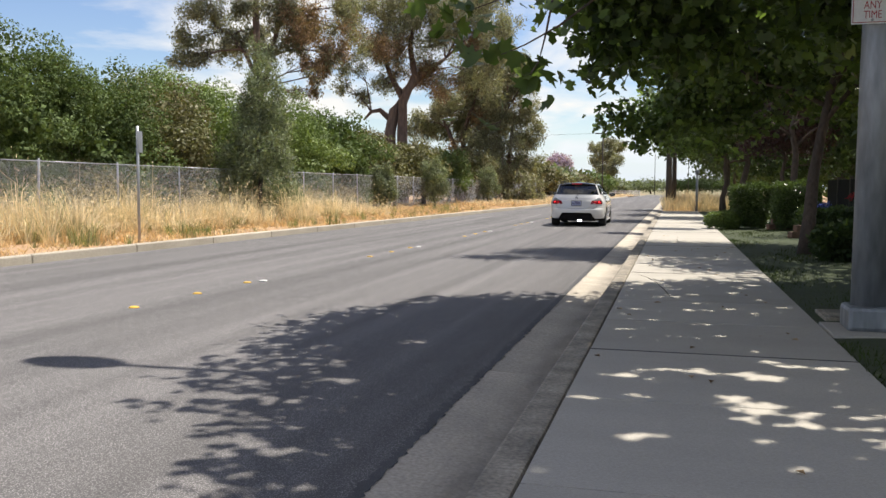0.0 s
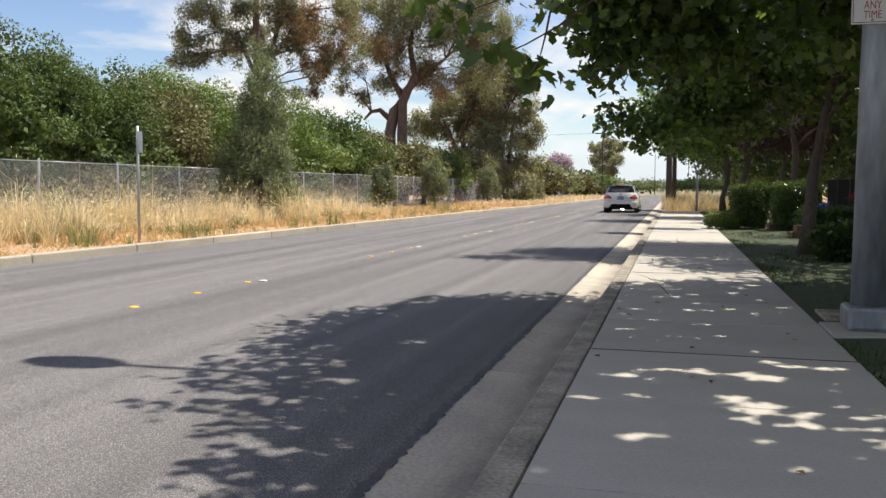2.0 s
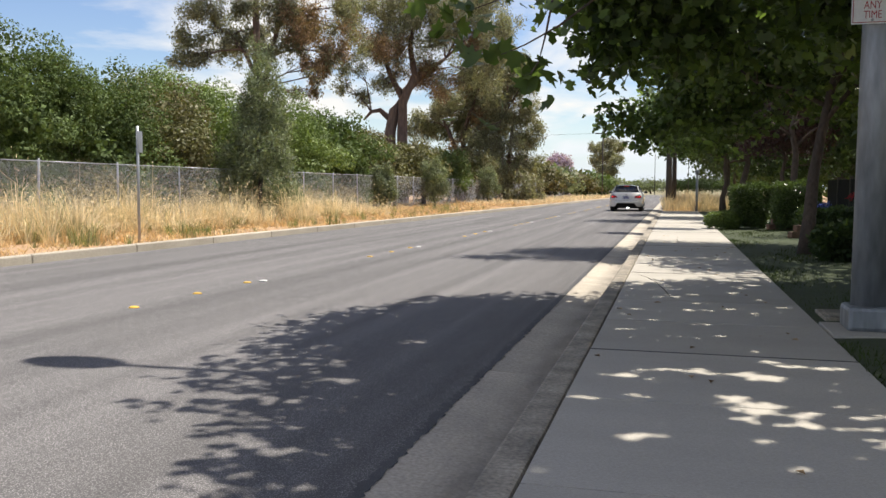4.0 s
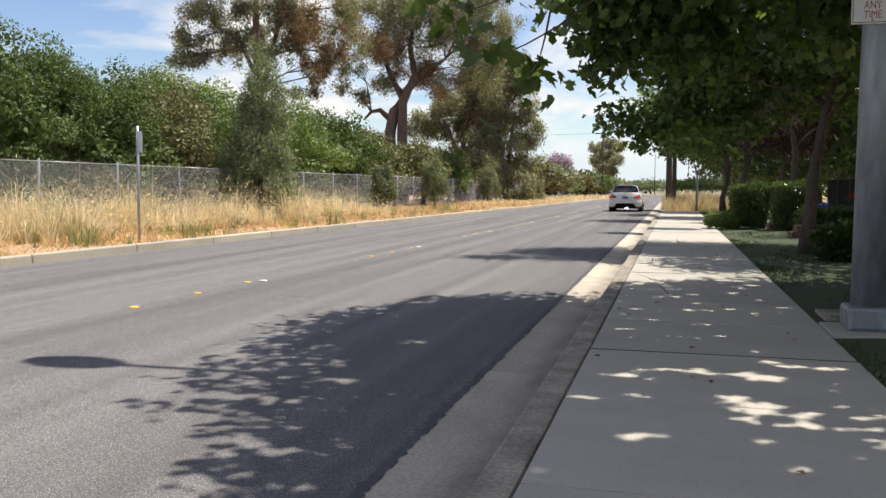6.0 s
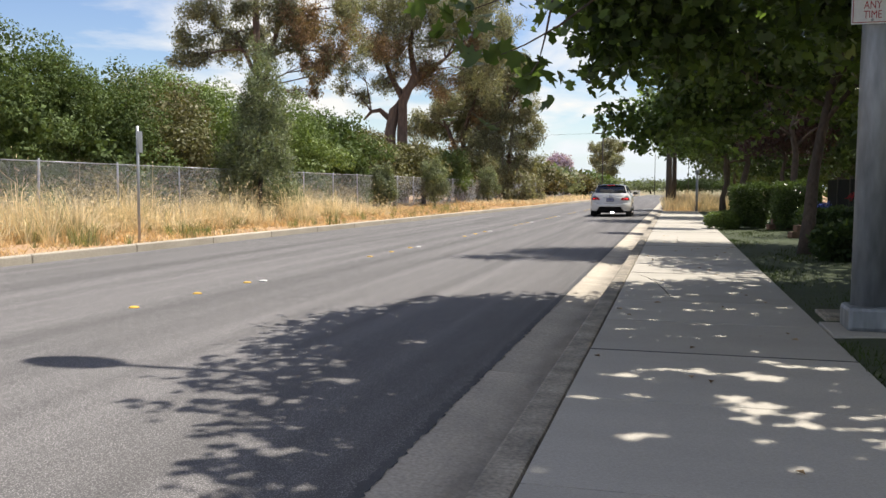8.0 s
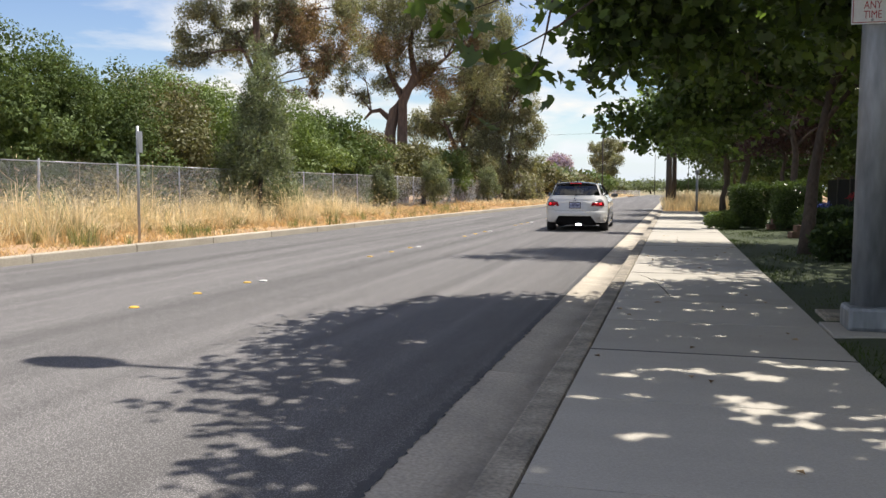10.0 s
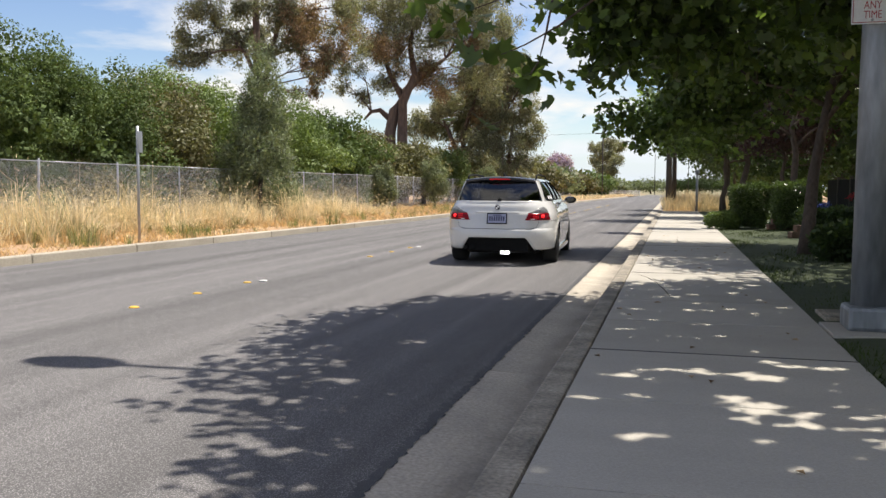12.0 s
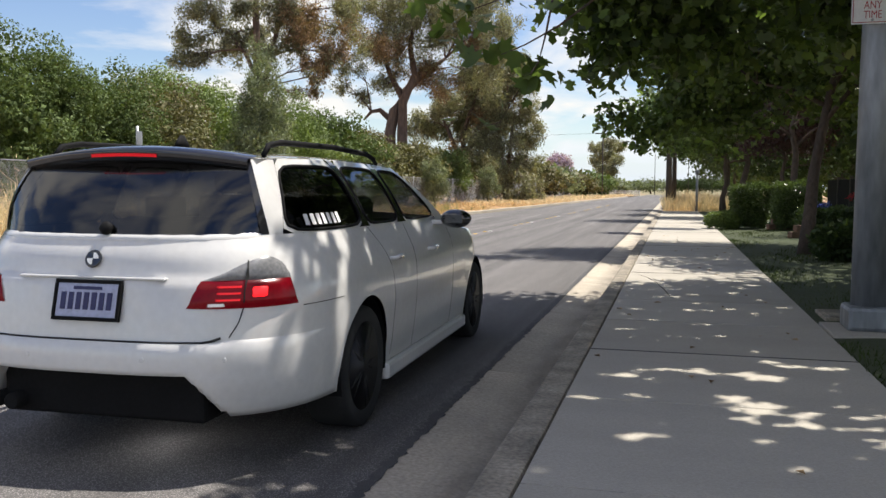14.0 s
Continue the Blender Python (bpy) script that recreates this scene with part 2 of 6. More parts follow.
def box(bm, x0, x1, y0, y1, z0, z1, bevel=0.0):
    r = bmesh.ops.create_cube(bm, size=1.0, matrix=Matrix.Translation(((x0 + x1) / 2, (y0 + y1) / 2, (z0 + z1) / 2)) @ Matrix.Diagonal((x1 - x0, y1 - y0, z1 - z0, 1)))
    if bevel:
        es = {e for v in r["verts"] for e in v.link_edges}
        bmesh.ops.bevel(bm, geom=list(es), offset=bevel, segments=2, affect="EDGES", profile=0.5)
    return bm


def box_mesh(*a, bevel=0.0):
    return box(bmesh.new(), *a, bevel=bevel)


def tube(points, radii, sides=8, caps=True):
    """Tapered tube along a list of places: vertices and faces."""
    verts, faces = [], []
    up = Vector((0.13, 0.07, 1))
    for i, p in enumerate(points):
        a, b = points[max(i - 1, 0)], points[min(i + 1, len(points) - 1)]
        d = (Vector(b) - Vector(a)).normalized()
        u = d.cross(Vector((1, 0.1, 0)) if abs(d.z) > 0.8 else up).normalized()
        w = d.cross(u)
        for k in range(sides):
            t = 2 * math.pi * k / sides
            verts.append(Vector(p) + radii[i] * (math.cos(t) * u + math.sin(t) * w))
        if i:
            o = (i - 1) * sides
            for k in range(sides):
                faces.append((o + k, o + (k + 1) % sides, o + sides + (k + 1) % sides, o + sides + k))
    if caps:
        faces.append(tuple(range(sides))[::-1])
        faces.append(tuple(len(verts) - sides + k for k in range(sides)))
    return verts, faces


def tubes_mesh(name, runs, material, sides=8):
    verts, faces = [], []
    for pts, rad in runs:
        v, f = tube(pts, rad, sides)
        o = len(verts)
        verts += v
        faces += [tuple(i + o for i in q) for q in f]
    return mesh_of(name, verts, faces, material, smooth=True)


def lathe(bm, profile, segs=24, m=Matrix()):
    """Turns (radius, z) pairs round z."""
    rings = []
    for r, z in profile:
        rings.append([bm.verts.new(m @ Vector((r * math.cos(2 * math.pi * k / segs), r * math.sin(2 * math.pi * k / segs), z))) for k in range(segs)])
    for a, b in zip(rings, rings[1:]):
        for k in range(segs):
            bm.faces.new((a[k], a[(k + 1) % segs], b[(k + 1) % segs], b[k]))
    bm.faces.new(rings[0][::-1]); bm.faces.new(rings[-1])
    return bm


# ---------------------------------------------------------------- foliage
def leaves(rng, blobs, n, size, slim=0.6, shell=0.55, droop=0.0, lobed=False, low=-1.0, facing=1.5):
    """Corner places of n leaves scattered in ellipsoid blobs (x, y, z, rx, ry, rz), denser to the outside."""
    bl = np.array(blobs, dtype=float)
    vol = (bl[:, 3] * bl[:, 4] + bl[:, 3] * bl[:, 5] + bl[:, 4] * bl[:, 5])
    pick = rng.choice(len(bl), n, p=vol / vol.sum())
    d = rng.normal(size=(n, 3))
    d /= np.linalg.norm(d, axis=1)[:, None]
    d[:, 2] = np.maximum(d[:, 2], low + 0.3 * rng.random(n))
    rad = shell + (1 - shell) * rng.random(n) ** 0.6
    # lumpy outline
    rad *= 1 + 0.16 * np.sin(5 * d[:, 0] + 3 * pick) * np.sin(4.3 * d[:, 1] + pick) + 0.1 * np.sin(9 * d[:, 2] + 7 * d[:, 0])
    c = bl[pick, :3] + d * rad[:, None] * bl[pick, 3:]
    c += rng.normal(size=(n, 3)) * size * 0.6
    # faces turn outwards and up, more so on dense crowns
    face = rng.normal(size=(n, 3)) + d * (0.5 if lobed else facing) + np.array([0, 0, 0.35])
    a = np.cross(face, rng.normal(size=(n, 3)))
    a /= np.linalg.norm(a, axis=1)[:, None]
    a[:, 2] -= droop * 0.9
    a /= np.linalg.norm(a, axis=1)[:, None]
    b = np.cross(face, a)
    b /= np.linalg.norm(b, axis=1)[:, None] + 1e-9
    s = size * (0.6 + 0.8 * rng.random(n))[:, None]
    nn = np.cross(a, b)
    if lobed == 2:
        # five-pointed leaf folded along its rib
        shape = [(0, 0, 0), (0.10, 0.34, .06), (0.36, 0.56, .10), (0.44, 0.26, .05), (0.78, 0.38, .04), (0.72, 0.15, .02), (1.1, 0, -.06),
                 (0.72, -0.15, .02), (0.78, -0.38, .04), (0.44, -0.26, .05), (0.36, -0.56, .10), (0.10, -0.34, .06)]
    elif lobed:
        # pointed leaf with side lobes, folded along its rib
        shape = [(0, 0, 0), (0.30, 0.56, .10), (0.46, 0.24, .05), (0.80, 0.36, .04), (1.1, 0, -.06), (0.80, -0.36, .04), (0.46, -0.24, .05), (0.30, -0.56, .10)]
    else:
        shape = [(0, 0, 0), (0.35, 0.5 * slim, 0.06), (1, 0, 0), (0.35, -0.5 * slim, 0.06)]
    return np.stack([c + s * (x * a + y * b + z * nn) for x, y, z in shape], axis=1)


def lumps(rng, blobs, k, r0, r1, low=-0.35, flat=0.8):
    """Small leaf masses spread over the outside of large ellipsoid blobs."""
    bl = np.array(blobs, dtype=float)
    vol = (bl[:, 3] * bl[:, 4] + bl[:, 3] * bl[:, 5] + bl[:, 4] * bl[:, 5])
    pick = rng.choice(len(bl), k, p=vol / vol.sum())
    d = rng.normal(size=(k, 3))
    d /= np.linalg.norm(d, axis=1)[:, None]
    d[:, 2] = np.where(d[:, 2] < low, -d[:, 2], d[:, 2])
    c = bl[pick, :3] + d * bl[pick, 3:] * rng.uniform(0.72, 1.06, k)[:, None]
    r = rng.uniform(r0, r1, k)
    return np.concatenate([c, np.stack([r, r, r * flat], 1)], 1)


def limbs(rng, base, top, spread, n, r0, wob=0.25, start=0.45):
    """Trunk from base to top, and n limbs that leave it."""
    base, top = Vector(base), Vector(top)
    k = 7
    tr = [base.lerp(top, i / k) + Vector((rng.normal() * wob * 0.3, rng.normal() * wob * 0.3, 0)) * (1 if 0 < i else 0) for i in range(k + 1)]
    runs = [(tr, [r0 * (1.25 if i == 0 else 1) * (1 - 0.75 * i / k) for i in range(k + 1)])]
    tips = []
    for j in range(n):
        f = start + (1 - start) * (j + 0.3) / n
        i = min(int(f * k), k - 1)
        p = tr[i].lerp(tr[i + 1], f * k - i)
        t = 2.4 * j + rng.random()
        end = p + Vector((math.cos(t) * spread, math.sin(t) * spread, spread * (0.35 + 0.5 * rng.random())))
        mid = p.lerp(end, 0.5) + Vector((rng.normal(), rng.normal(), rng.normal())) * wob * 0.6
        q = p.lerp(mid, 0.5) + Vector((0, 0, wob * 0.3))
        r = r0 * (1 - 0.75 * f) * 0.6
        runs.append(([p, q, mid, end], [r, r * 0.8, r * 0.55, r * 0.2]))
        tips.append(end)
        for _ in range(2):
            e2 = mid + Vector((rng.normal(), rng.normal(), 0.4 + rng.random() * 0.6)) * spread * 0.5
            runs.append(([mid, mid.lerp(e2, 0.5) + Vector((0, 0, wob * 0.2)), e2], [r * 0.45, r * 0.3, r * 0.1]))
            tips.append(e2)
    return runs, tips


def tree(name, x, y, z, seed, blobs, n, size, leaf, bark, label, category="tree", height=3.0, r0=0.15, lean=(0, 0), spread=1.6, n_limbs=6,
         slim=0.6, droop=0.0, lobed=False, shell=0.55, group="", low=-1.0, inner=0.0, extra=(), facing=1.5, gaps=(), sub=None):
    """blobs are relative to the foot of the trunk. extra: (material, blobs, n, size, name, label) more crown parts."""
    rng = np.random.default_rng(seed)
    root = new(name)
    root.location = (x, y, z)
    runs, tips = limbs(rng, (0, 0, -0.05), (lean[0], lean[1], height), spread, n_limbs, r0)
    part("trunk", tubes_mesh("trunk", runs, bark, 8), None, root)
    per = 8 if lobed else 4
    masses = lumps(rng, blobs, *sub) if sub else blobs
    co = leaves(rng, masses, n, size, slim, shell, droop, lobed, low, facing)
    if gaps:
        # openings in the crown, given by the place on the ground that the sun reaches through them
        mid = co.mean(axis=1)
        h = mid[:, 2] + z - 0.15
        gx, gy = mid[:, 0] + x - h * SUN_DIR.x / SUN_DIR.z, mid[:, 1] + y - h * SUN_DIR.y / SUN_DIR.z
        keep = np.ones(len(co), bool)
        for a, b, ra, rb in gaps:
            wob = 1 + 0.45 * np.sin(17 * gx + 9 * gy) * np.sin(21 * gy - 8 * gx) - 0.35 * np.sin(43 * gx + 5) * np.sin(39 * gy)
            keep &= ((gx - a) / (ra + 0.004)) ** 2 + ((gy - b) / (rb + 0.006)) ** 2 > wob
        co = co[keep]
    if inner:
        co = np.concatenate([co, leaves(rng, [(b[0], b[1], b[2], b[3] * 0.75, b[4] * 0.75, b[5] * 0.75) for b in blobs], int(n * inner), size * 1.9, 0.8, 0.1, droop, lobed, low)])
    part("crown", quads_mesh("crown", co, per, leaf), None, root)
    for material, bl, k, s, nm, lb in extra:
        part(nm, quads_mesh(nm, leaves(rng, bl, k, s, slim, shell, droop), 4, material), None, root, lb)
    return tagged(root, label, category, group)


# ---------------------------------------------------------------- ground and road
def left_kerb(y):
    return -10.5 + 0.03 * y


def strip(name, ys, left, right, material, z=0.0, bumps=0.0, nx=1, kind="structure", label="", seed=3):
    """A sheet between two lines that run along y."""
    rng = np.random.default_rng(seed)
    verts, faces = [], []
    for y in ys:
        a, b = left(y), right(y)
        for i in range(nx + 1):
            x = a + (b - a) * i / nx
            e = 0.0 if i in (0, nx) else bumps * noise.noise(Vector((x * 0.6, y * 0.35, seed))) * 2
            verts.append((x, y, (z(x, y) if callable(z) else z) + e))
    w = nx + 1
    for j in range(len(ys) - 1):
        for i in range(nx):
            faces.append((j * w + i, j * w + i + 1, (j + 1) * w + i + 1, (j + 1) * w + i))
    ob = new(name, mesh_of(name, verts, faces, material, True))
    return tagged(ob, label, "", "", kind)


ys_long = [-25 + 5 * i for i in range(42)]
ground = new("ground", mesh_of("ground", [(-1500, -600, -0.25), (1500, -600, -0.25), (1500, 2500, -0.25), (-1500, 2500, -0.25)], [(0, 1, 2, 3)], M_LAND))
tagged(ground, "dry open land that reaches the horizon", "ground", kind="structure")
road = strip("road", ys_long, left_kerb, lambda y: -1.23, M_ASPHALT, 0.0, label="grey worn asphalt road with faint wheel tracks")
tagged(road, category="road")
# ragged dark lip where the asphalt meets the gutter
rng = np.random.default_rng(5)
ys = np.arange(-6, 70, 0.035)
lip_v = [(-1.30 + 0.05 * rng.random(), y, 0.003) for y in ys] + [(-1.225 + 0.011 * abs(rng.normal()), y, 0.006) for y in ys]
k = len(ys)
tagged(new("road_edge", mesh_of("road_edge", lip_v, [(i, k + i, k + i + 1, i + 1) for i in range(k - 1)], M_ASPHALT_EDGE)),
       "ragged dark asphalt edge along the gutter", "road edge", kind="structure")
tagged(strip("verge_soil", [-25 + 2.5 * i for i in range(84)], lambda y: -60.0, lambda y: left_kerb(y) - 0.16, M_DIRT,
             lambda x, y: 0.12, 0.09, 60, label="bare orange soil under dry grass"), category="soil")
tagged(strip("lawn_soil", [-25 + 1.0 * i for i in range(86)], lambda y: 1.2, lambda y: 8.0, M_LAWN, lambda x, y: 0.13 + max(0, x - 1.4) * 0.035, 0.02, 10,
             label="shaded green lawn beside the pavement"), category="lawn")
tagged(strip("garden_soil", [-25 + 5 * i for i in range(42)], lambda y: 7.9, lambda y: 60.0, M_DIRT, 0.34, 0.1, 12, label="soil of the planted grounds"), category="soil")
tagged(strip("verge_far_soil", [45.3 + 5 * i for i in range(24)], lambda y: -0.55, lambda y: 8.0, M_DIRT, 0.13, 0.05, 8, label="dry soil past the end of the pavement"), category="soil")


def laid_row(holder, name, x0, x1, y0, y1, step, z0, z1, material, bevel=0.012, gap=0.008, shift=None, rough=0.003, seed=1):
    """A row of cast pieces along y, each an object of its own on one shared mesh."""
    me = None
    r = random.Random(seed)
    n = int(round((y1 - y0) / step))
    for i in range(n):
        if me is None:
            ob = part(name, box_mesh(x0, x1, gap / 2, step - gap / 2, z0, z1, bevel=bevel), material, holder)
            me = ob.data
        else:
            ob = new(name, me)
            ob.parent = holder
        y = y0 + i * step
        ob.location = (shift(y) if shift else 0.0, y, r.uniform(-rough, rough))
        if shift:
            ob.rotation_euler = (0, 0, -math.atan(0.03))


pavement = tagged(new("pavement"), "grey concrete pavement of cast slabs with cut joints", "pavement", kind="structure")
kerb_near = tagged(new("kerb"), "concrete kerb beside the pavement, stained and chipped", "kerb", kind="structure")
gutter = tagged(new("gutter"), "concrete gutter pan between kerb and asphalt", "gutter", kind="structure")
kerb_far = tagged(new("kerb_far"), "pale concrete kerb along the dry verge", "kerb", kind="structure")


# ---------------------------------------------------------------- fence
def chain_fence():
    root = tagged(new("chain_link_fence"), "galvanised chain-link fence on steel posts in dry grass", "fence")
    D, H, Z0, step = -14.4, 1.76, 0.10, 3.05
    runs = []
    pitch = 0.078
    for s in (1, -1):
        i = -H
        while i < step:
            a, b = max(i, 0), min(i + H, step)
            if b - a > 0.02:
                za, zb = a - i, b - i
                if s < 0:
                    za, zb = H - za, H - zb
                runs.append(((0.004 * s, a, za), (0.004 * s, b, zb)))
            i += pitch
    v, f = [], []
    w = 0.0022
    for p, q in runs:
        o = len(v)
        for e in (p, q):
            v += [(e[0] - w, e[1], e[2] - w), (e[0] + w, e[1], e[2] - w), (e[0], e[1], e[2] + 1.3 * w)]
        f += [(o, o + 1, o + 4, o + 3), (o + 1, o + 2, o + 5, o + 4), (o + 2, o, o + 3, o + 5)]
    wire = mesh_of("wire_mesh", v, f, M_WIRE)
    pv, pf = tube([(0, 0, -0.3), (0, 0, H + 0.03), (0, 0, H + 0.05)], [0.03, 0.03, 0.012], 8)
    post_me = mesh_of("post", pv, pf, M_GALV, True)
    rv, rf = tube([(0, 0, H - 0.01), (0, step, H - 0.01)], [0.012, 0.012], 6)
    rail_me = mesh_of("top_wire", rv, rf, M_GALV, True)
    r = random.Random(4)
    for i in range(-7, 36):
        y = 17.3 + step * i
        o = new("post", post_me)
        o.parent = root
        o.location, o.rotation_euler = (D, y, Z0), (radians(r.uniform(-1.5, 1.5)), radians(r.uniform(-1, 1)), 0)
        for nm, me in (("wire_mesh", wire), ("top_wire", rail_me)):
            o = new(nm, me)
            o.parent = root
            o.location = (D + 0.035, y, Z0)


chain_fence()


# ---------------------------------------------------------------- grass
def blades(name, n, area, height, width, material, label, category, seed, near=None, lean=0.35, heads=None):
    """area(rng, n) gives x, y, z; height and width are (low, high)."""
    rng = np.random.default_rng(seed)
    x, y, z = area(rng, n)
    n = len(x)
    hgt = rng.uniform(*height, n) * (0.55 + 0.75 * np.sin(x * 1.9 + 1.3 * np.sin(y * 0.9)) ** 2 * (0.4 + 0.6 * np.sin(y * 0.53 + x * 0.7) ** 2) + 0.2 * rng.random(n))
    wid = rng.uniform(*width, n)
    t = rng.uniform(0, 2 * math.pi, n)
    lx, ly = np.clip(rng.normal(size=n), -1.3, 1.3) * lean * hgt, np.clip(rng.normal(size=n), -1.3, 1.3) * lean * hgt
    base = np.stack([x, y, z - 0.03], 1)
    side = np.stack([np.cos(t) * wid, np.sin(t) * wid, np.zeros(n)], 1)
    tip = base + np.stack([lx, ly, hgt], 1)
    mid = base * 0.45 + tip * 0.55 + np.stack([-lx * 0.05, -ly * 0.05, 0.05 * hgt], 1)
    co = np.stack([base - side, base + side, mid + side * 0.7, tip, mid - side * 0.7], 1)
    ob = new(name, quads_mesh(name, co, 5, material))
    tagged(ob, label, category, kind="stuff")
    if heads:
        k = int(n * heads)
        tp = tip[:k]
        u = np.stack([lx[:k], ly[:k], hgt[:k] * 0.6], 1)
        u /= np.linalg.norm(u, axis=1)[:, None]
        s2 = np.stack([np.cos(t[:k]), np.sin(t[:k]), np.zeros(k)], 1) * 0.010
        co = np.stack([tp - u * 0.03, tp + s2 + u * 0.05, tp + u * 0.12, tp - s2 + u * 0.05], 1)
        tagged(new("seed_heads", quads_mesh("seed_heads", co, 4, M_STRAW2)), "pale seed heads of tall dry grass", category, kind="stuff")
    return ob


def verge(x_near, x_far, y0, y1, power=1.6, clump=0.0):
    def area(rng, n):
        y = y0 + (y1 - y0) * rng.random(n) ** power
        f = rng.random(n)
        x = (left_kerb(y) - x_near) * (1 - f) + x_far * f
        if clump:
            keep = np.sin(x * 2.3 + 2 * np.sin(y * 1.1)) + np.sin(y * 1.7 + x) > clump * 2 - 1 + rng.normal(size=n) * 0.5
            x, y = x[keep], y[keep]
        return x, y, np.full(len(x), 0.12)
    return area


def tufts(name, count, area, per, height, width, material, label, category, seed, splay=0.5, arch=0.35, tips=None):
    """Bunches of arching blades that fan out from a common foot."""
    rng = np.random.default_rng(seed)
    x, y, z = area(rng, count)
    count = len(x)
    big = rng.uniform(*height, count) * (0.6 + 0.8 * rng.random(count) ** 2)
    big *= 0.5 + 0.75 * (0.5 + 0.5 * np.sin(1.25 * y + 1.7 * np.sin(0.9 * x + 0.4 * y))) ** 1.3
    own = np.repeat(np.arange(count), per)
    n = len(own)
    t = rng.uniform(0, 2 * math.pi, n)
    out = np.stack([np.cos(t), np.sin(t), np.zeros(n)], 1)
    hgt = big[own] * rng.uniform(0.45, 1.0, n)
    s = np.abs(rng.normal(size=n)) * splay
    s = np.minimum(s, 1.1)
    base = np.stack([x[own], y[own], z[own] - 0.03], 1) + out * (0.05 * rng.random(n) * (1 + big[own]))[:, None]
    up = np.array([0, 0, 1.0])
    mid = base + (out * (0.35 * s)[:, None] + up * 0.62) * hgt[:, None]
    tip = mid + (out * (0.55 * s + arch * rng.random(n))[:, None] + up * (0.38 - 0.30 * s)[:, None]) * hgt[:, None]
    wid = rng.uniform(*width, n)[:, None]
    side = np.stack([-np.sin(t + 0.6), np.cos(t + 0.6), np.zeros(n)], 1) * wid
    co = np.stack([base - side, base + side, mid + side * 0.8, tip, mid - side * 0.8], 1)
    tagged(new(name, quads_mesh(name, co, 5, material)), label, category, kind="stuff")
    if tips:
        pick = rng.random(n) < tips
        d = tip[pick] - mid[pick]
        d /= np.linalg.norm(d, axis=1)[:, None] + 1e-6
        w2 = side[pick] / wid[pick] * 0.011
        co = np.stack([tip[pick] - d * 0.05, tip[pick] + w2, tip[pick] + d * 0.07 - up * 0.02, tip[pick] - w2], 1)
        tagged(new("seed_heads", quads_mesh("seed_heads", co, 4, M_STRAW2)), "pale nodding seed heads of wild oats", category, kind="stuff")


blades("dry_grass", 38000, verge(0.2, -15.2, 4, 75), (0.06, 0.2), (0.006, 0.014), M_STRAW, "short dry orange grass on the verge", "grass", 11, lean=0.9)
tufts("dry_grass_tufts", 1500, verge(0.9, -15.0, 7, 60, 1.3, 0.35), 26, (0.22, 0.5), (0.004, 0.009), M_STRAW, "golden tufts of dry grass", "grass", 17, 0.7, 0.6)
tufts("tall_dry_grass", 1250, verge(1.7, -15.4, 7, 34, 1.2, 0.3), 36, (0.85, 1.35), (0.003, 0.0065), M_STRAW2, "tall pale wild oats leaning against the fence", "grass", 12, 0.75, 0.9, 0.6)
tufts("straw_behind_fence", 520, verge(4.3, -16.4, 7, 34, 1.2, 0.25), 34, (0.7, 1.2), (0.003, 0.006), M_STRAW2, "pale dry grass behind the fence", "grass", 18, 0.5, 0.5, 0.5)
blades("far_dry_grass", 16000, verge(0.6, -15.0, 60, 150, 1.0), (0.14, 0.34), (0.012, 0.03), M_STRAW2, "dry grass far along the verge", "grass", 13, lean=0.6)
tufts("verge_weeds", 620, verge(0.35, -12.6, 11, 45, 1.3, 0.75), 24, (0.3, 0.7), (0.003, 0.0075), M_WEED, "leafy green weeds among the dry grass", "weeds", 14, 0.6, 0.6)
tufts("green_oats", 150, verge(2.6, -14.8, 17, 32, 1.0, 0.5), 36, (0.5, 0.9), (0.003, 0.006), M_WEED, "half-green tall grass at the fence", "grass", 19, 0.4, 0.4)


def lawn_area(rng, n):
    y = 3 + 34 * rng.random(n) ** 1.5
    x = 1.2 + 4.8 * rng.random(n) ** 1.3
    keep = ~((x > 1.22) & (x < 1.95) & (y > 7.05) & (y < 8.75))
    x, y = x[keep], y[keep]
    return x, y, 0.13 + np.maximum(0, x - 1.4) * 0.035


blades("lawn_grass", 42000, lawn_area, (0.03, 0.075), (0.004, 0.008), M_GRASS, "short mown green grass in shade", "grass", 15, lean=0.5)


def end_area(rng, n):
    y = 46 + 30 * rng.random(n) ** 1.5
    return -0.5 + 3.4 * rng.random(n), y, np.full(n, 0.13)


blades("end_dry_grass", 9000, end_area, (0.35, 0.95), (0.008, 0.018), M_STRAW2, "tall dry grass past the end of the pavement", "grass", 16)


# ---------------------------------------------------------------- trees past the fence
def bush_blobs(seed, w, d, h, base=0.2, n=24):
    """A rounded crown of many overlapping lumps, w wide, d deep, h high."""
    r = random.Random(seed)
    out = []
    for i in range(n):
        f = (i + 0.5) / n
        el = math.asin(1.25 * f - 0.3 if f < 1.0 else 0.95)
        t = 2.4 * i + r.uniform(-0.3, 0.3)
        q = 0.36 + r.uniform(-0.05, 0.05)
        rr = r.uniform(0.13, 0.22)
        z = base + (h - base) * (0.42 + 0.40 * math.sin(el))
        out.append((math.cos(t) * math.cos(el) * q * w, math.sin(t) * math.cos(el) * q * d, z, w * rr, d * rr, (h - base) * rr * r.uniform(0.75, 1.0)))
    out.append((0, 0, base + (h - base) * 0.42, w * 0.36, d * 0.36, (h - base) * 0.40))
    return out


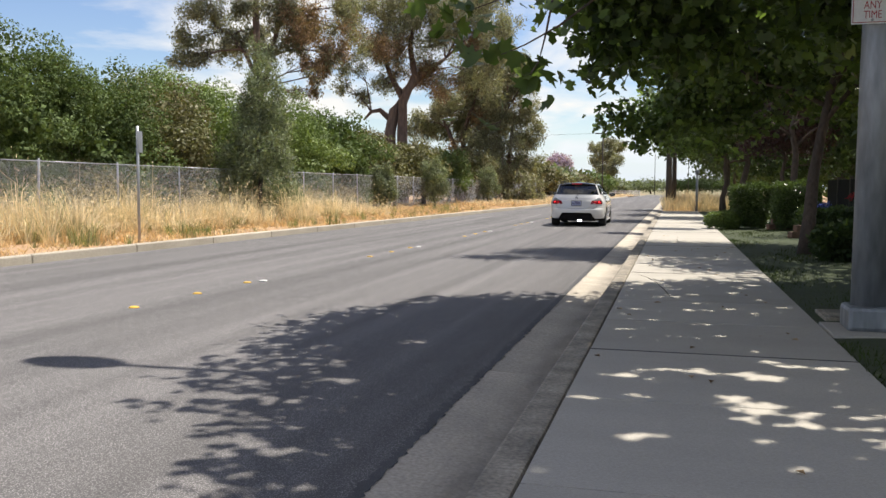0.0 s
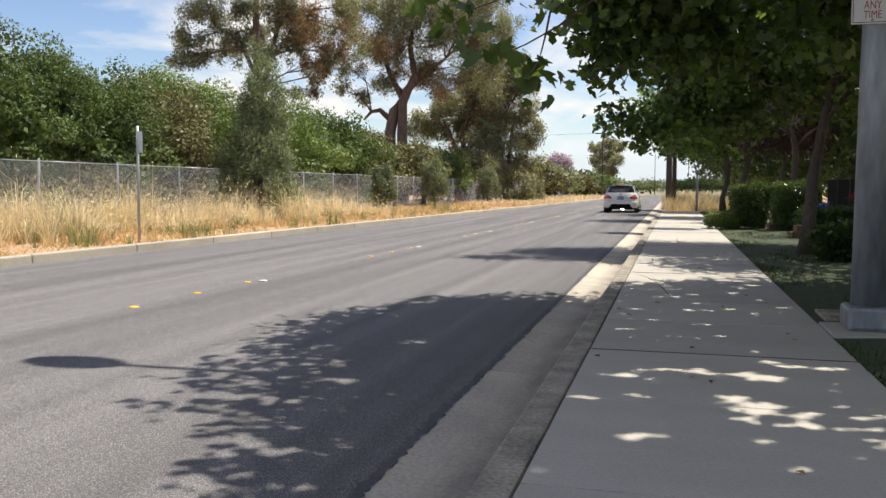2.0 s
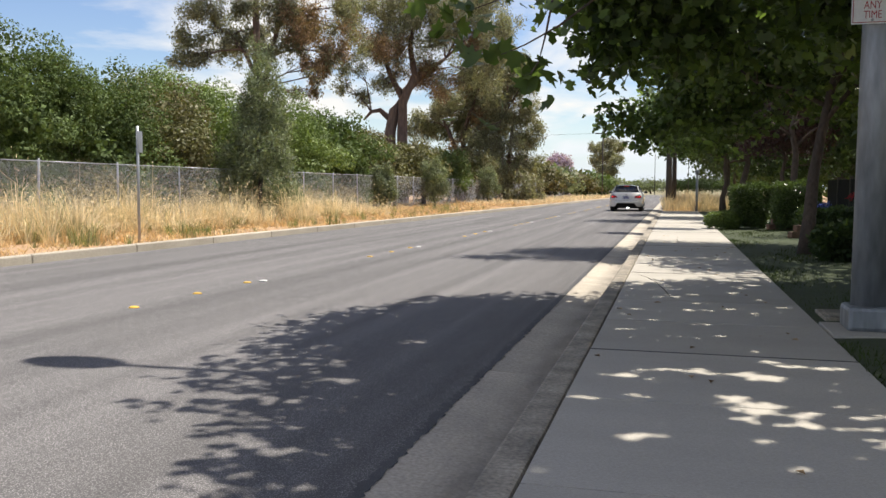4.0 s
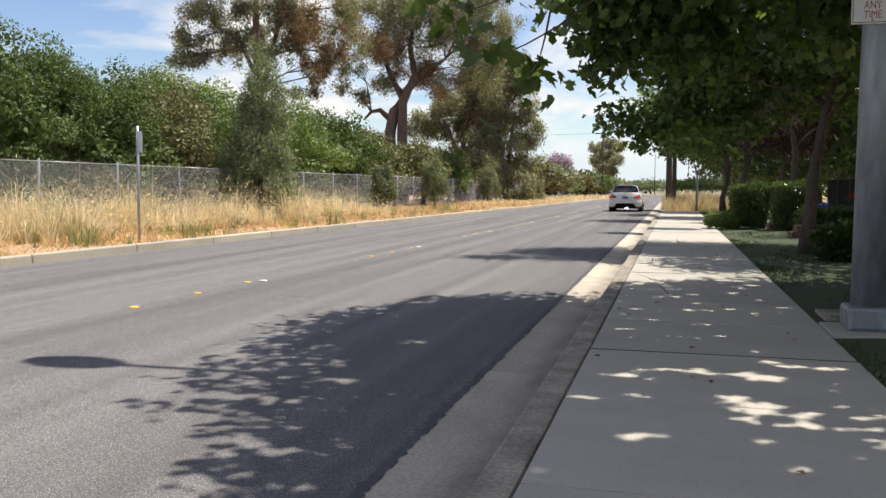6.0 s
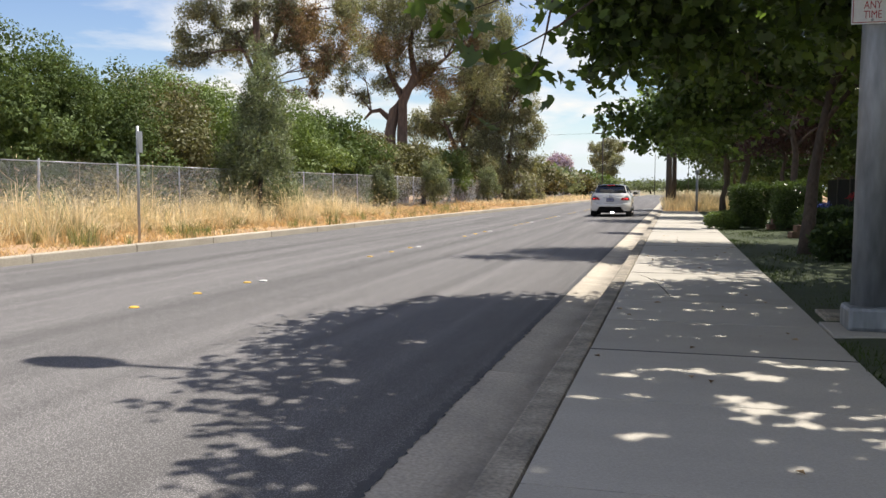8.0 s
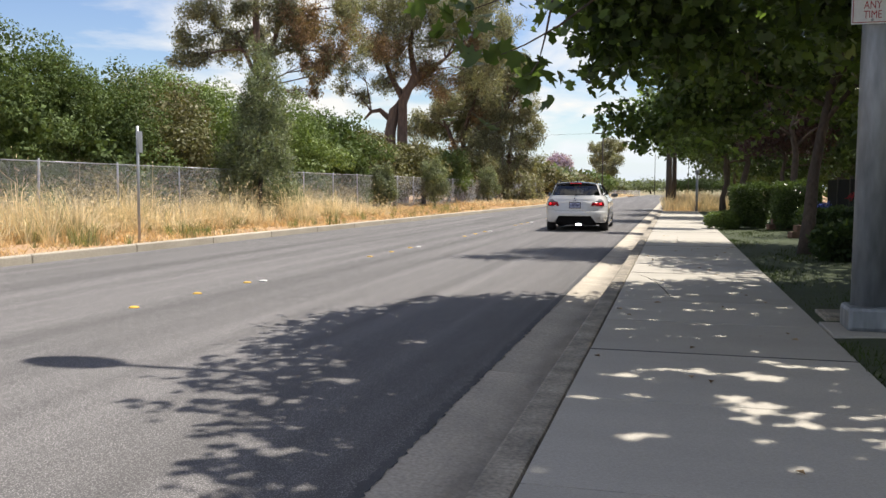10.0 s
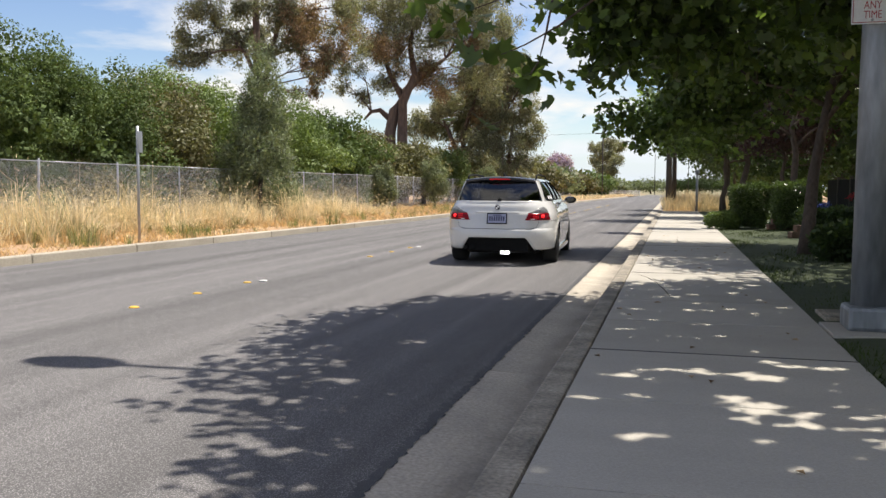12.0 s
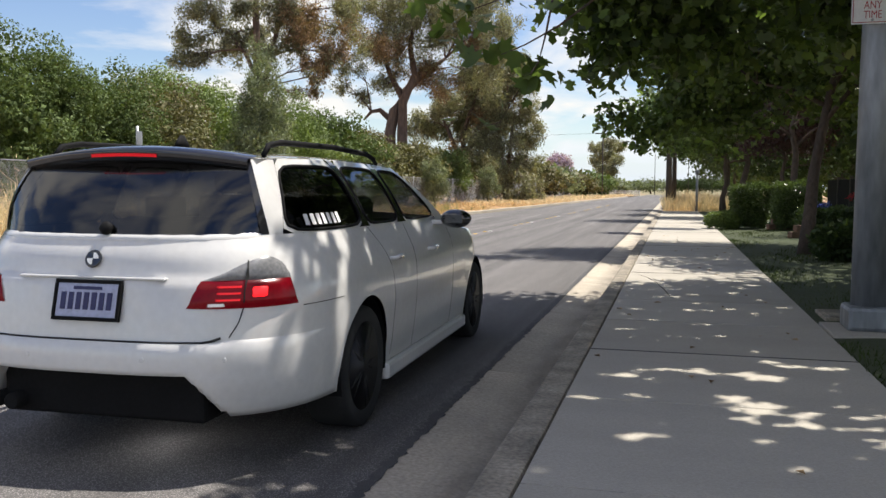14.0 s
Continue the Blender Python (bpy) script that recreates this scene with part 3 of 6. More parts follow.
def hedge_trees():
    rows = [  # x, y, width, depth, height, leaf, leaves, seed
        (-18.2, 12.5, 7.0, 5.5, 5.7, M_LEAF_OAK, 15000, 31),
        (-18.3, 18.3, 6.6, 5.5, 5.9, M_LEAF_OAK, 19000, 32),
        (-17.6, 22.6, 5.2, 5.0, 5.2, M_LEAF_OAK, 15000, 33),
        (-17.4, 26.2, 4.8, 4.6, 4.6, M_LEAF_OLIVE, 13000, 34),
        (-19.4, 31.8, 6.2, 5.5, 6.3, M_LEAF_BRIGHT, 15000, 35),
        (-18.5, 37.5, 6.5, 5.5, 5.9, M_LEAF_BRIGHT, 12000, 36),
        (-17.6, 42.5, 5.5, 5.0, 5.4, M_LEAF_OAK, 10000, 37),
        (-17.5, 47.0, 5.5, 5.0, 4.8, M_LEAF_OLIVE, 9000, 38),
        (-17.0, 52.5, 6.0, 5.0, 4.5, M_LEAF_OLIVE, 9000, 39),
        (-17.0, 59.0, 7.0, 5.0, 4.1, M_LEAF_OAK, 8000, 40),
        (-17.5, 68.0, 8.0, 6.0, 4.4, M_LEAF_OLIVE, 7000, 41),
        (-18.0, 78.0, 9.0, 6.0, 5.0, M_LEAF_DARK, 7000, 42),
    ]
    for x, y, w, d, h, m, n, s in rows:
        tree("broadleaf_tree", x, y, 0.1, s, bush_blobs(s, w, d, h, 0.0), int(n * (3.4 if y < 24 else 2.5)), 0.085 if y < 24 else 0.105 if y < 40 else 0.15, m, M_BARK,
             "dense rounded green tree behind the chain-link fence", "tree", height=h * 0.6, r0=0.16, spread=w * 0.2, shell=0.7, group="trees behind the fence", inner=0.04, facing=1.8,
             sub=(105, 0.4, 0.85, -0.97, 0.85), low=-0.35)


hedge_trees()
for i in range(13):
    tree("undergrowth_bush", -16.4 + 0.3 * math.sin(2.1 * i), 9.5 + 3.1 * i, 0.1, 330 + i, bush_blobs(330 + i, 2.6, 3.4, 1.9 + 0.4 * math.sin(1.7 * i), 0.0, 8), 2600, 0.13, M_LEAF_OLIVE if i % 3 == 1 else M_LEAF_OAK, M_BARK,
         "low dark bush behind the fence", "bush", height=1.0, r0=0.05, spread=0.6, shell=0.4, group="bushes behind the fence")
for i in range(7):
    tree("back_tree", -25.5, 6 + 9 * i, 0.1, 300 + i, bush_blobs(300 + i, 10, 6, 4.6 - 0.1 * i, 0.0), 5000, 0.24, M_LEAF_DARK, M_BARK, "dark tree deep behind the fence", height=2.6, r0=0.15, spread=2.0, shell=0.5, group="trees behind the fence", inner=0.15)


def clump_blobs(seed, tips, r0, r1, flat=0.8):
    r = random.Random(seed)
    out = []
    for t in tips:
        s = r.uniform(r0, r1)
        out.append((t[0] + r.uniform(-0.4, 0.4), t[1] + r.uniform(-0.4, 0.4), t[2] + r.uniform(-0.2, 0.4), s, s, s * flat))
    return out


def gum_tree(x, y, seed, stems, masses, n, label, size=0.2, high=(), depth=1.0):
    """Stems are bent tubes (places, radii). masses: (dx, height, radius, dry) of hanging foliage; each is borne by a branch."""
    rng = np.random.default_rng(seed)
    root = new("eucalyptus_tree")
    root.location = (x, y, 0.1)
    runs = [([Vector(p) for p in pts], rad) for pts, rad in stems]
    joints = [p for pts, rad in runs for p in pts[2:]]
    green, dry = [], []
    for dx, h, r, q in list(masses) + [(a, b, c, 0) for a, b, c in high]:
        c = Vector((dx, rng.normal() * depth * 1.4, h))
        near = min(joints, key=lambda p: (p - c).length + (4 if p.z > c.z + 0.5 else 0))
        mid = near.lerp(c, 0.55) + Vector((rng.normal() * 0.25, rng.normal() * 0.25, 0.35 * r))
        runs.append(([near, near.lerp(mid, 0.5) + Vector((0, 0, 0.15)), mid, c], [0.075, 0.055, 0.035, 0.015]))
        for k in range(18):
            d = Vector(rng.normal(size=3)); d.normalize()
            e = c + Vector((d.x, d.y, d.z * 0.85)) * r * rng.uniform(0.3, 1.12)
            rr = r * rng.uniform(0.24, 0.44)
            (dry if (q and rng.random() < 0.7) else green).append((e.x, e.y, e.z, rr, rr, rr * 1.25))
            if k < 4:
                runs.append(([mid, mid.lerp(e, 0.6) + Vector((0, 0, 0.1)), e], [0.025, 0.016, 0.006]))
    part("trunk", tubes_mesh("trunk", runs, M_BARK_EUC, 7), None, root)
    k = len(dry) / (len(dry) + len(green))
    part("crown", quads_mesh("crown", leaves(rng, green, int(n * (1 - k)), size, 0.30, 0.1, 0.9, facing=0.6), 4, M_LEAF_EUC), None, root)
    if dry:
        part("dry_crown", quads_mesh("dry_crown", leaves(rng, dry, int(n * k), size, 0.30, 0.1, 0.9, facing=0.6), 4, M_LEAF_RUST), None, root, "rust-coloured dry foliage")
    return tagged(root, label, "tree", "eucalyptus trees")


gum_tree(-25.3, 50.0, 61, [([(0, 0, -0.1), (0, 0, 4), (0.1, 0, 7), (0, 0.1, 9.5), (-0.1, 0.2, 12), (0.2, 0, 15)], [0.36, 0.33, 0.29, 0.25, 0.2, 0.1]),
                           ([(0.05, 0, 6), (0.5, 0, 7.6), (0.9, 0.1, 9.2), (1.5, 0, 11), (2.0, 0, 13)], [0.2, 0.18, 0.16, 0.13, 0.07]),
                           ([(0, 0, 8), (-0.8, 0.2, 9.4), (-1.8, 0.2, 10.6), (-2.8, 0, 11.2)], [0.15, 0.12, 0.09, 0.05])],
         [(-2.9, 11.7, 1.5, 0), (-4.0, 10.3, 1.3, 0), (-2.0, 10.2, 1.2, 0), (-4.9, 9.1, 0.8, 0), (-3.7, 9.2, 0.8, 0), (1.7, 12.1, 1.5, 0), (3.3, 11.3, 1.7, 1), (5.0, 11.0, 1.5, 1), (5.3, 9.2, 1.1, 1), (4.1, 8.4, 0.9, 1), (4.7, 7.7, 0.6, 1), (2.5, 9.7, 1.1, 0), (-0.6, 10.6, 1.2, 0), (1.0, 9.2, 0.9, 0), (1.7, 7.2, 0.5, 0), (3.5, 7.0, 0.5, 1), (-1.3, 12.2, 1.2, 0), (6.0, 12.0, 0.9, 0)],
         60000, "tall eucalyptus with peeling bark and hanging rust-tipped foliage", 0.20, [(-2.5, 14.2, 1.6), (0.5, 15.2, 1.8), (3.5, 14.4, 1.8), (-0.5, 16.8, 1.5)])
gum_tree(-20.0, 62.0, 62, [([(-0.55, 0, -0.1), (-0.55, 0, 3.0), (-0.5, 0, 5.2), (-0.2, 0, 6.8), (0.6, 0.1, 8.2), (1.8, 0.2, 9.4), (3.6, 0.4, 10.6)], [0.55, 0.5, 0.44, 0.4, 0.33, 0.24, 0.12]),
                           ([(0.55, -0.2, -0.1), (0.55, -0.2, 3.0), (0.5, -0.2, 5.2), (0.5, -0.1, 7.4), (1.4, 0, 9.4), (1.0, 0, 11.6), (1.6, 0, 14)], [0.48, 0.44, 0.40, 0.35, 0.26, 0.2, 0.1]),
                           ([(-0.5, 0, 6.2), (-1.3, 0, 6.9), (-2.0, 0, 6.8), (-2.6, 0, 6.2)], [0.24, 0.19, 0.14, 0.06]),
                           ([(0.5, 0, 7.6), (-0.6, 0.2, 9.6), (-1.2, 0.2, 11.4), (-1.0, 0.2, 13.4)], [0.24, 0.2, 0.15, 0.08])],
         [(-2.7, 14.0, 1.5, 0), (-0.5, 13.6, 1.9, 0), (1.7, 14.0, 2.1, 0), (3.9, 13.6, 2.1, 0), (-2.3, 11.9, 1.5, 0), (-0.1, 11.4, 1.9, 1), (2.6, 11.6, 2.1, 0), (5.2, 11.6, 1.9, 1), (6.6, 13.2, 1.8, 0), (-3.2, 10.0, 1.1, 0), (-4.1, 8.5, 0.7, 0), (-2.7, 7.9, 0.7, 0), (-1.3, 8.8, 1.1, 0), (1.0, 9.6, 1.5, 1), (3.5, 9.2, 1.8, 1), (5.7, 9.6, 1.7, 0), (7.5, 10.8, 1.7, 0), (8.7, 12.0, 1.3, 0)],
         88000, "broad eucalyptus with twin leaning trunks and bare low limb", 0.20, [(-2.0, 16.4, 1.8), (1.5, 17.0, 2.0), (4.5, 16.2, 2.0), (6.5, 14.5, 1.6)])
gum_tree(-16.5, 75.0, 63, [([(-1.8, 0, -0.1), (-1.7, 0, 2.6), (-1.5, 0, 4.0), (-0.6, 0, 5.2), (0.8, 0, 6.4), (2.2, 0.2, 8)], [0.5, 0.46, 0.4, 0.32, 0.22, 0.1]),
                           ([(-1.6, 0, 3.6), (-2.4, 0, 5.0), (-3.0, 0, 6.4), (-3.6, 0, 7.6)], [0.26, 0.2, 0.14, 0.06]),
                           ([(-1.5, 0, 4.2), (-1.6, 0, 5.8), (-1.0, 0, 7.6), (-0.2, 0, 9.6)], [0.26, 0.2, 0.14, 0.08]),
                           ([(2.4, 0.4, -0.1), (2.4, 0.4, 2.0), (2.6, 0.3, 4.5), (2.8, 0.2, 7.0)], [0.3, 0.26, 0.2, 0.1])],
         [(-4.3, 6.2, 1.3, 0), (-2.5, 7.1, 1.7, 0), (0.0, 7.6, 2.2, 1), (2.5, 7.9, 2.2, 0), (3.9, 5.8, 1.5, 0), (1.5, 4.9, 2.2, 0), (-1.0, 4.2, 2.0, 1), (4.1, 3.5, 1.4, 0), (2.5, 2.0, 2.0, 0), (0.0, 1.4, 1.9, 1), (-2.5, 2.2, 1.7, 0), (4.4, 7.9, 1.0, 0), (4.0, 10.3, 1.4, 0), (2.5, 10.1, 1.7, 0), (1.0, 8.9, 1.8, 1), (-3.8, 3.2, 1.3, 0), (4.8, 1.0, 1.2, 0), (-3.5, 8.6, 1.9, 0), (-5.4, 6.7, 1.3, 0), (-1.3, 9.3, 2.0, 1), (0.6, 10.4, 1.9, 0)],
         105000, "dense dark eucalyptus with bare twisting limbs low down", 0.25, [(1.5, 10.6, 1.6), (3.6, 11.2, 1.5)])

tree("willow_like_tree", -13.7, 27.2, 0.1, 71, [(0, 0, 1.2, 1.2, 1.3, 1.0), (0.1, -0.2, 2.2, 1.15, 1.2, 1.0), (-0.1, 0.2, 3.2, 0.95, 1.0, 1.0), (0.1, 0.1, 4.2, 0.7, 0.8, 0.9), (0.1, 0, 5.1, 0.45, 0.5, 0.7), (0.05, 0, 5.8, 0.22, 0.25, 0.5), (-0.8, 0.4, 1.9, 0.6, 0.8, 0.8), (0.8, 0.3, 2.6, 0.5, 0.6, 0.8)],
     30000, 0.12, M_LEAF_GREY, M_BARK, "tall tapering grey-green tree in front of the fence", height=5, r0=0.1, spread=0.6, slim=0.26, shell=0.3, droop=0.35, facing=0.8, sub=(150, 0.16, 0.36, -0.9, 1.7))
for sx, sy, sw, sh, sd in ((-13.9, 41.0, 1.3, 2.6, 81), (-13.8, 50.0, 1.9, 3.4, 82), (-13.7, 65.0, 2.0, 3.2, 83), (-13.6, 28.6, 1.9, 1.5, 84)):
    tree("shrub", sx, sy, 0.1, sd, bush_blobs(sd, sw, sw, sh, 0.05, 6), 7000, 0.12, M_LEAF_GREY, M_BARK, "grey-green shrub growing at the fence", "shrub", height=sh * 0.6, r0=0.05, spread=sw * 0.25, slim=0.35, shell=0.35, group="shrubs at the fence")

# far end of the road
far_rows = [(-16.5, 96, 10, 6, 4.3, M_LEAF_OLIVE, 91), (-17, 108, 12, 7, 4.2, M_LEAF_GREY, 92), (-15.5, 120, 12, 7, 3.9, M_LEAF_OLIVE, 93), (-13.5, 135, 10, 8, 3.7, M_LEAF_OAK, 94),
            (-12.5, 156, 10, 8, 3.4, M_LEAF_GREY, 95), (-6, 240, 20, 8, 3.6, M_LEAF_GREY, 96), (6, 225, 16, 8, 4.2, M_LEAF_DARK, 97), (-28, 240, 26, 8, 4.5, M_LEAF_OLIVE, 98), (16, 190, 14, 8, 6, M_LEAF_OAK, 99)]
for x, y, w, d, h, m, s in far_rows:
    tree("far_tree", x, y, 0.0, s, bush_blobs(s, w, d, h), 7000, 0.34, m, M_BARK, "distant rounded green tree along the road", height=h * 0.6, r0=0.2, spread=w * 0.2, shell=0.6, group="distant trees", inner=0.15)
tree("jacaranda_tree", -17.7, 138, 0, 101, bush_blobs(101, 4.6, 4.6, 7.0, 3.0), 5000, 0.3, M_LEAF_PURPLE, M_BARK, "distant tree in pink-purple blossom", height=4.5, r0=0.2, spread=1.2, shell=0.4)
gum_tree(-12.1, 165, 65, [([(0, 0, -0.1), (0, 0, 2), (0.1, 0, 4), (0, 0, 6), (0.2, 0, 8.5)], [0.4, 0.36, 0.3, 0.22, 0.1])],
         [(-2.0, 8.6, 1.2, 0), (0.0, 9.2, 1.5, 0), (2.0, 9.0, 1.3, 0), (-2.0, 6.6, 1.3, 0), (0.3, 7.0, 1.6, 0), (2.0, 6.6, 1.2, 0), (-1.2, 4.8, 1.2, 0), (1.2, 4.6, 1.2, 0), (0.2, 3.0, 1.2, 0)],
         22000, "distant dark eucalyptus beside the road", 0.34)


def far_fence():
    root = tagged(new("white_fence"), "distant low white fence where the road bends", "fence")
    for i in range(9):
        x = -12.0 + 0.8 * i
        part("post", box_mesh(x - 0.05, x + 0.05, 149.95, 150.05, -0.1, 1.0, bevel=0.01), M_SIGN, root)
        if i < 8:
            for z in (0.25, 0.55, 0.85):
                part("rail", box_mesh(x + 0.05, x + 0.75, 149.98, 150.02, z - 0.07, z + 0.07, bevel=0.01), M_SIGN, root)


far_fence()


# ---------------------------------------------------------------- trees along the pavement
def sycamore(x, y, z, seed, lean, height, blobs, n, size, label, r0=0.14, n_limbs=9, spread=2.2, gaps=(), sub=None):
    return tree("sycamore_tree", x, y, z, seed, blobs, n, size, M_LEAF_SYC, M_BARK, label, height=height, r0=r0, lean=lean, spread=spread, n_limbs=n_limbs, lobed=True,
                shell=0.15, group="street trees", gaps=gaps, sub=sub)


# crown of the nearest tree: lumps relative to its foot at (2.8, 8.2)
NEAR = [(-1.2, -0.4, 4.6, 2.7, 3.0, 1.5), (0.4, 0.6, 5.6, 3.0, 3.2, 1.8), (-2.9, 1.2, 4.7, 1.6, 2.0, 1.0), (-2.3, -2.2, 4.8, 1.15, 1.6, 0.9), (-0.6, 2.6, 4.6, 2.2, 1.6, 1.2),
        (0.6, -2.6, 4.8, 2.4, 1.7, 1.3), (-3.0, 1.6, 3.6, 1.4, 1.6, 0.9), (-0.6, 2.0, 3.2, 1.4, 1.8, 0.9), (0.3, 0.5, 3.2, 1.3, 2.0, 0.9),
        (-3.3, 0.5, 5.2, 1.0, 1.3, 0.7), (-2.0, -0.3, 6.2, 1.9, 2.3, 0.8), (0.2, 3.6, 5.2, 1.5, 1.4, 1.0), (-3.55, 1.6, 2.62, 0.42, 0.5, 0.42), (-3.35, 1.5, 3.2, 0.6, 0.8, 0.45), (-2.5, 1.8, 2.7, 0.8, 0.7, 0.4), (0.5, -4.2, 5.0, 2.4, 2.0, 1.3), (-1.2, -3.6, 4.9, 1.8, 1.5, 1.0), (-2.14, -3.36, 4.6, 0.7, 0.6, 0.5), (-1.6, -2.6, 4.6, 1.0, 1.0, 0.6)]
r = random.Random(21)
# sun reaches the pavement through these openings: x, y on the ground and half widths
GAPS = [(-0.25, 5.3, 0.2, 0.07), (0.15, 5.55, 0.16, 0.08), (0.5, 5.5, 0.2, 0.09), (0.0, 4.0, 0.11, 0.045), (-0.4, 4.0, 0.07, 0.04), (0.95, 4.15, 0.12, 0.07),
        (-3.15, 4.8, 0.25, 0.25), (-2.55, 3.98, 0.2, 0.08), (-2.0, 3.9, 0.22, 0.07), (-1.72, 3.86, 0.15, 0.06), (-2.15, 4.75, 0.12, 0.06), (-2.05, 5.4, 0.16, 0.10), (-2.0, 6.9, 0.18, 0.10)]
GAPS += [(r.uniform(-0.5, 1.15), 3.3 + 9.0 * r.random() ** 0.8, r.uniform(0.04, 0.13), r.uniform(0.03, 0.07)) for i in range(105)]
GAPS += [(0.66 + 0.42 * r.gauss(0, 0.55), 4.62 + 0.24 * r.gauss(0, 0.6), r.uniform(0.05, 0.12), r.uniform(0.03, 0.06)) for i in range(26)]
sycamore(2.8, 8.2, 0.15, 111, (-0.2, 0.2), 5.2, NEAR, 62000, 0.12, "leafy sycamore street tree over the pavement", r0=0.16, gaps=GAPS)
near_tree = [o for o in scene.objects if o.name.startswith("sycamore_tree") and o.parent is None][0]
rng = np.random.default_rng(77)
spray = leaves(rng, [(-4.03, -0.6, 2.12, 0.17, 0.2, 0.14), (-4.03, -0.6, 2.12, 0.12, 0.2, 0.10), (-4.40, -0.5, 2.33, 0.14, 0.2, 0.12), (-4.74, -0.6, 2.72, 0.20, 0.2, 0.16), (-4.58, -0.6, 2.5, 0.14, 0.2, 0.14),
                     (-3.92, -0.6, 2.64, 0.06, 0.1, 0.05), (-4.16, -0.6, 2.76, 0.14, 0.1, 0.06), (-4.5, -0.4, 1.70, 0.14, 0.2, 0.07)], 60, 0.16, lobed=2)
for quad in spray:
    part("leaf", quads_mesh("leaf", quad[None], 12, M_LEAF_SYC), None, near_tree)
part("hanging_twig", tubes_mesh("hanging_twig", [([(-2.6, 0.1, 4.0), (-3.4, -0.3, 3.4), (-3.84, -0.6, 2.78), (-3.90, -0.6, 2.46), (-3.96, -0.6, 2.22)], [0.024, 0.018, 0.013, 0.010, 0.005]),
     ([(-3.4, -0.4, 2.85), (-3.79, -0.6, 2.52), (-4.08, -0.6, 2.37), (-4.3, -0.55, 2.3)], [0.012, 0.010, 0.007, 0.004]), ([(-3.96, -0.6, 2.22), (-4.15, -0.6, 1.95), (-4.32, -0.5, 1.71), (-4.5, -0.4, 1.68)], [0.007, 0.006, 0.004, 0.003]),
     ([(-3.84, -0.6, 2.8), (-4.2, -0.6, 2.8), (-4.6, -0.6, 2.68)], [0.010, 0.008, 0.004])], M_BARK, 6), None, near_tree)
sycamore(2.25, 16.3, 0.15, 112, (0.8, 1.2), 5.0, [(-0.6, 2.2, 4.6, 3.2, 2.3, 1.6), (-2.2, 2.2, 4.4, 1.9, 1.9, 1.2), (0.8, 2.0, 5.5, 2.4, 2.4, 1.5), (-1.6, 2.0, 3.4, 1.5, 1.5, 0.9), (0.4, 1.8, 3.2, 1.5, 1.6, 0.9), (0.6, -0.8, 5.0, 1.5, 1.5, 1.0), (0.45, -1.8, 5.0, 1.3, 1.2, 0.8), (-3.7, 0.7, 4.6, 0.9, 0.7, 0.5),
          (-0.9, 0.7, 4.7, 1.7, 0.9, 0.6), (3.0, -3.0, 5.2, 2.2, 2.2, 1.2), (3.2, 1.2, 5.4, 2.2, 2.4, 1.3), (2.4, -0.6, 4.2, 1.2, 1.4, 0.8),
          (-3.4, 2.2, 2.55, 0.5, 0.6, 0.4), (-2.8, 2.2, 2.25, 0.5, 0.6, 0.4), (-2.2, 2.2, 2.6, 0.8, 0.8, 0.5), (-1.1, 2.2, 2.45, 0.9, 0.8, 0.45)],
         30000, 0.12, "leaning sycamore street tree on the lawn", r0=0.125)
sycamore(2.4, 35.0, 0.15, 113, (0.3, 0.6), 5.0, [(-0.8, 1.0, 4.4, 3.2, 2.6, 1.7), (-2.4, 1.0, 4.2, 2.0, 1.9, 1.2), (0.8, 1.0, 5.2, 2.6, 2.4, 1.6), (-0.5, 0.5, 3.2, 2.4, 1.8, 1.0)],
         8500, 0.15, "sycamore street tree beside the pavement", r0=0.15)
sycamore(2.3, 44.0, 0.15, 114, (0.2, 0.3), 5.0, [(-0.8, 0.5, 4.4, 3.0, 3.0, 1.8), (0.8, 0, 5.0, 2.8, 2.8, 1.8), (-1.8, 0.8, 3.6, 1.6, 2.0, 1.0)],
         7500, 0.16, "sycamore street tree beside the pavement", r0=0.15)
sycamore(3.0, 53.0, 0.15, 115, (0, 0), 5.5, [(-0.8, 0.5, 4.8, 3.4, 3.4, 2.2), (0.8, 0, 5.0, 2.8, 2.8, 1.8), (-1.8, 0.8, 4.0, 2.2, 2.2, 1.3)],
         8000, 0.2, "sycamore street tree past the pavement's end", r0=0.15)
# added tree: its leaf lumps are set where they shade a strip of pavement
sycamore(3.5, 27.6, 0.2, 116, (-0.2, 0.2), 5.0, [(-1.8, -0.9, 5.0, 1.0, 0.75, 0.6), (-2.8, -0.9, 4.8, 1.0, 0.6, 0.5), (1.5, 1.8, 5.4, 1.6, 1.4, 1.0)], 5000, 0.14, "sycamore behind the hedges, added to shade a strip of pavement", r0=0.13)
tree("plum_tree", 3.5, 31.0, 0.25, 118, [(0, 0, 3.4, 1.6, 1.6, 1.4), (-0.7, 0, 2.9, 1.0, 1.2, 0.9), (0.8, 0.2, 3.0, 1.1, 1.2, 1.0), (0, 0, 4.6, 1.2, 1.2, 0.9)], 9000, 0.11, M_LEAF_PLUM, M_BARK,
     "dark purple-leaved plum tree behind the hedges", height=3.6, r0=0.1, spread=1.2, shell=0.3)
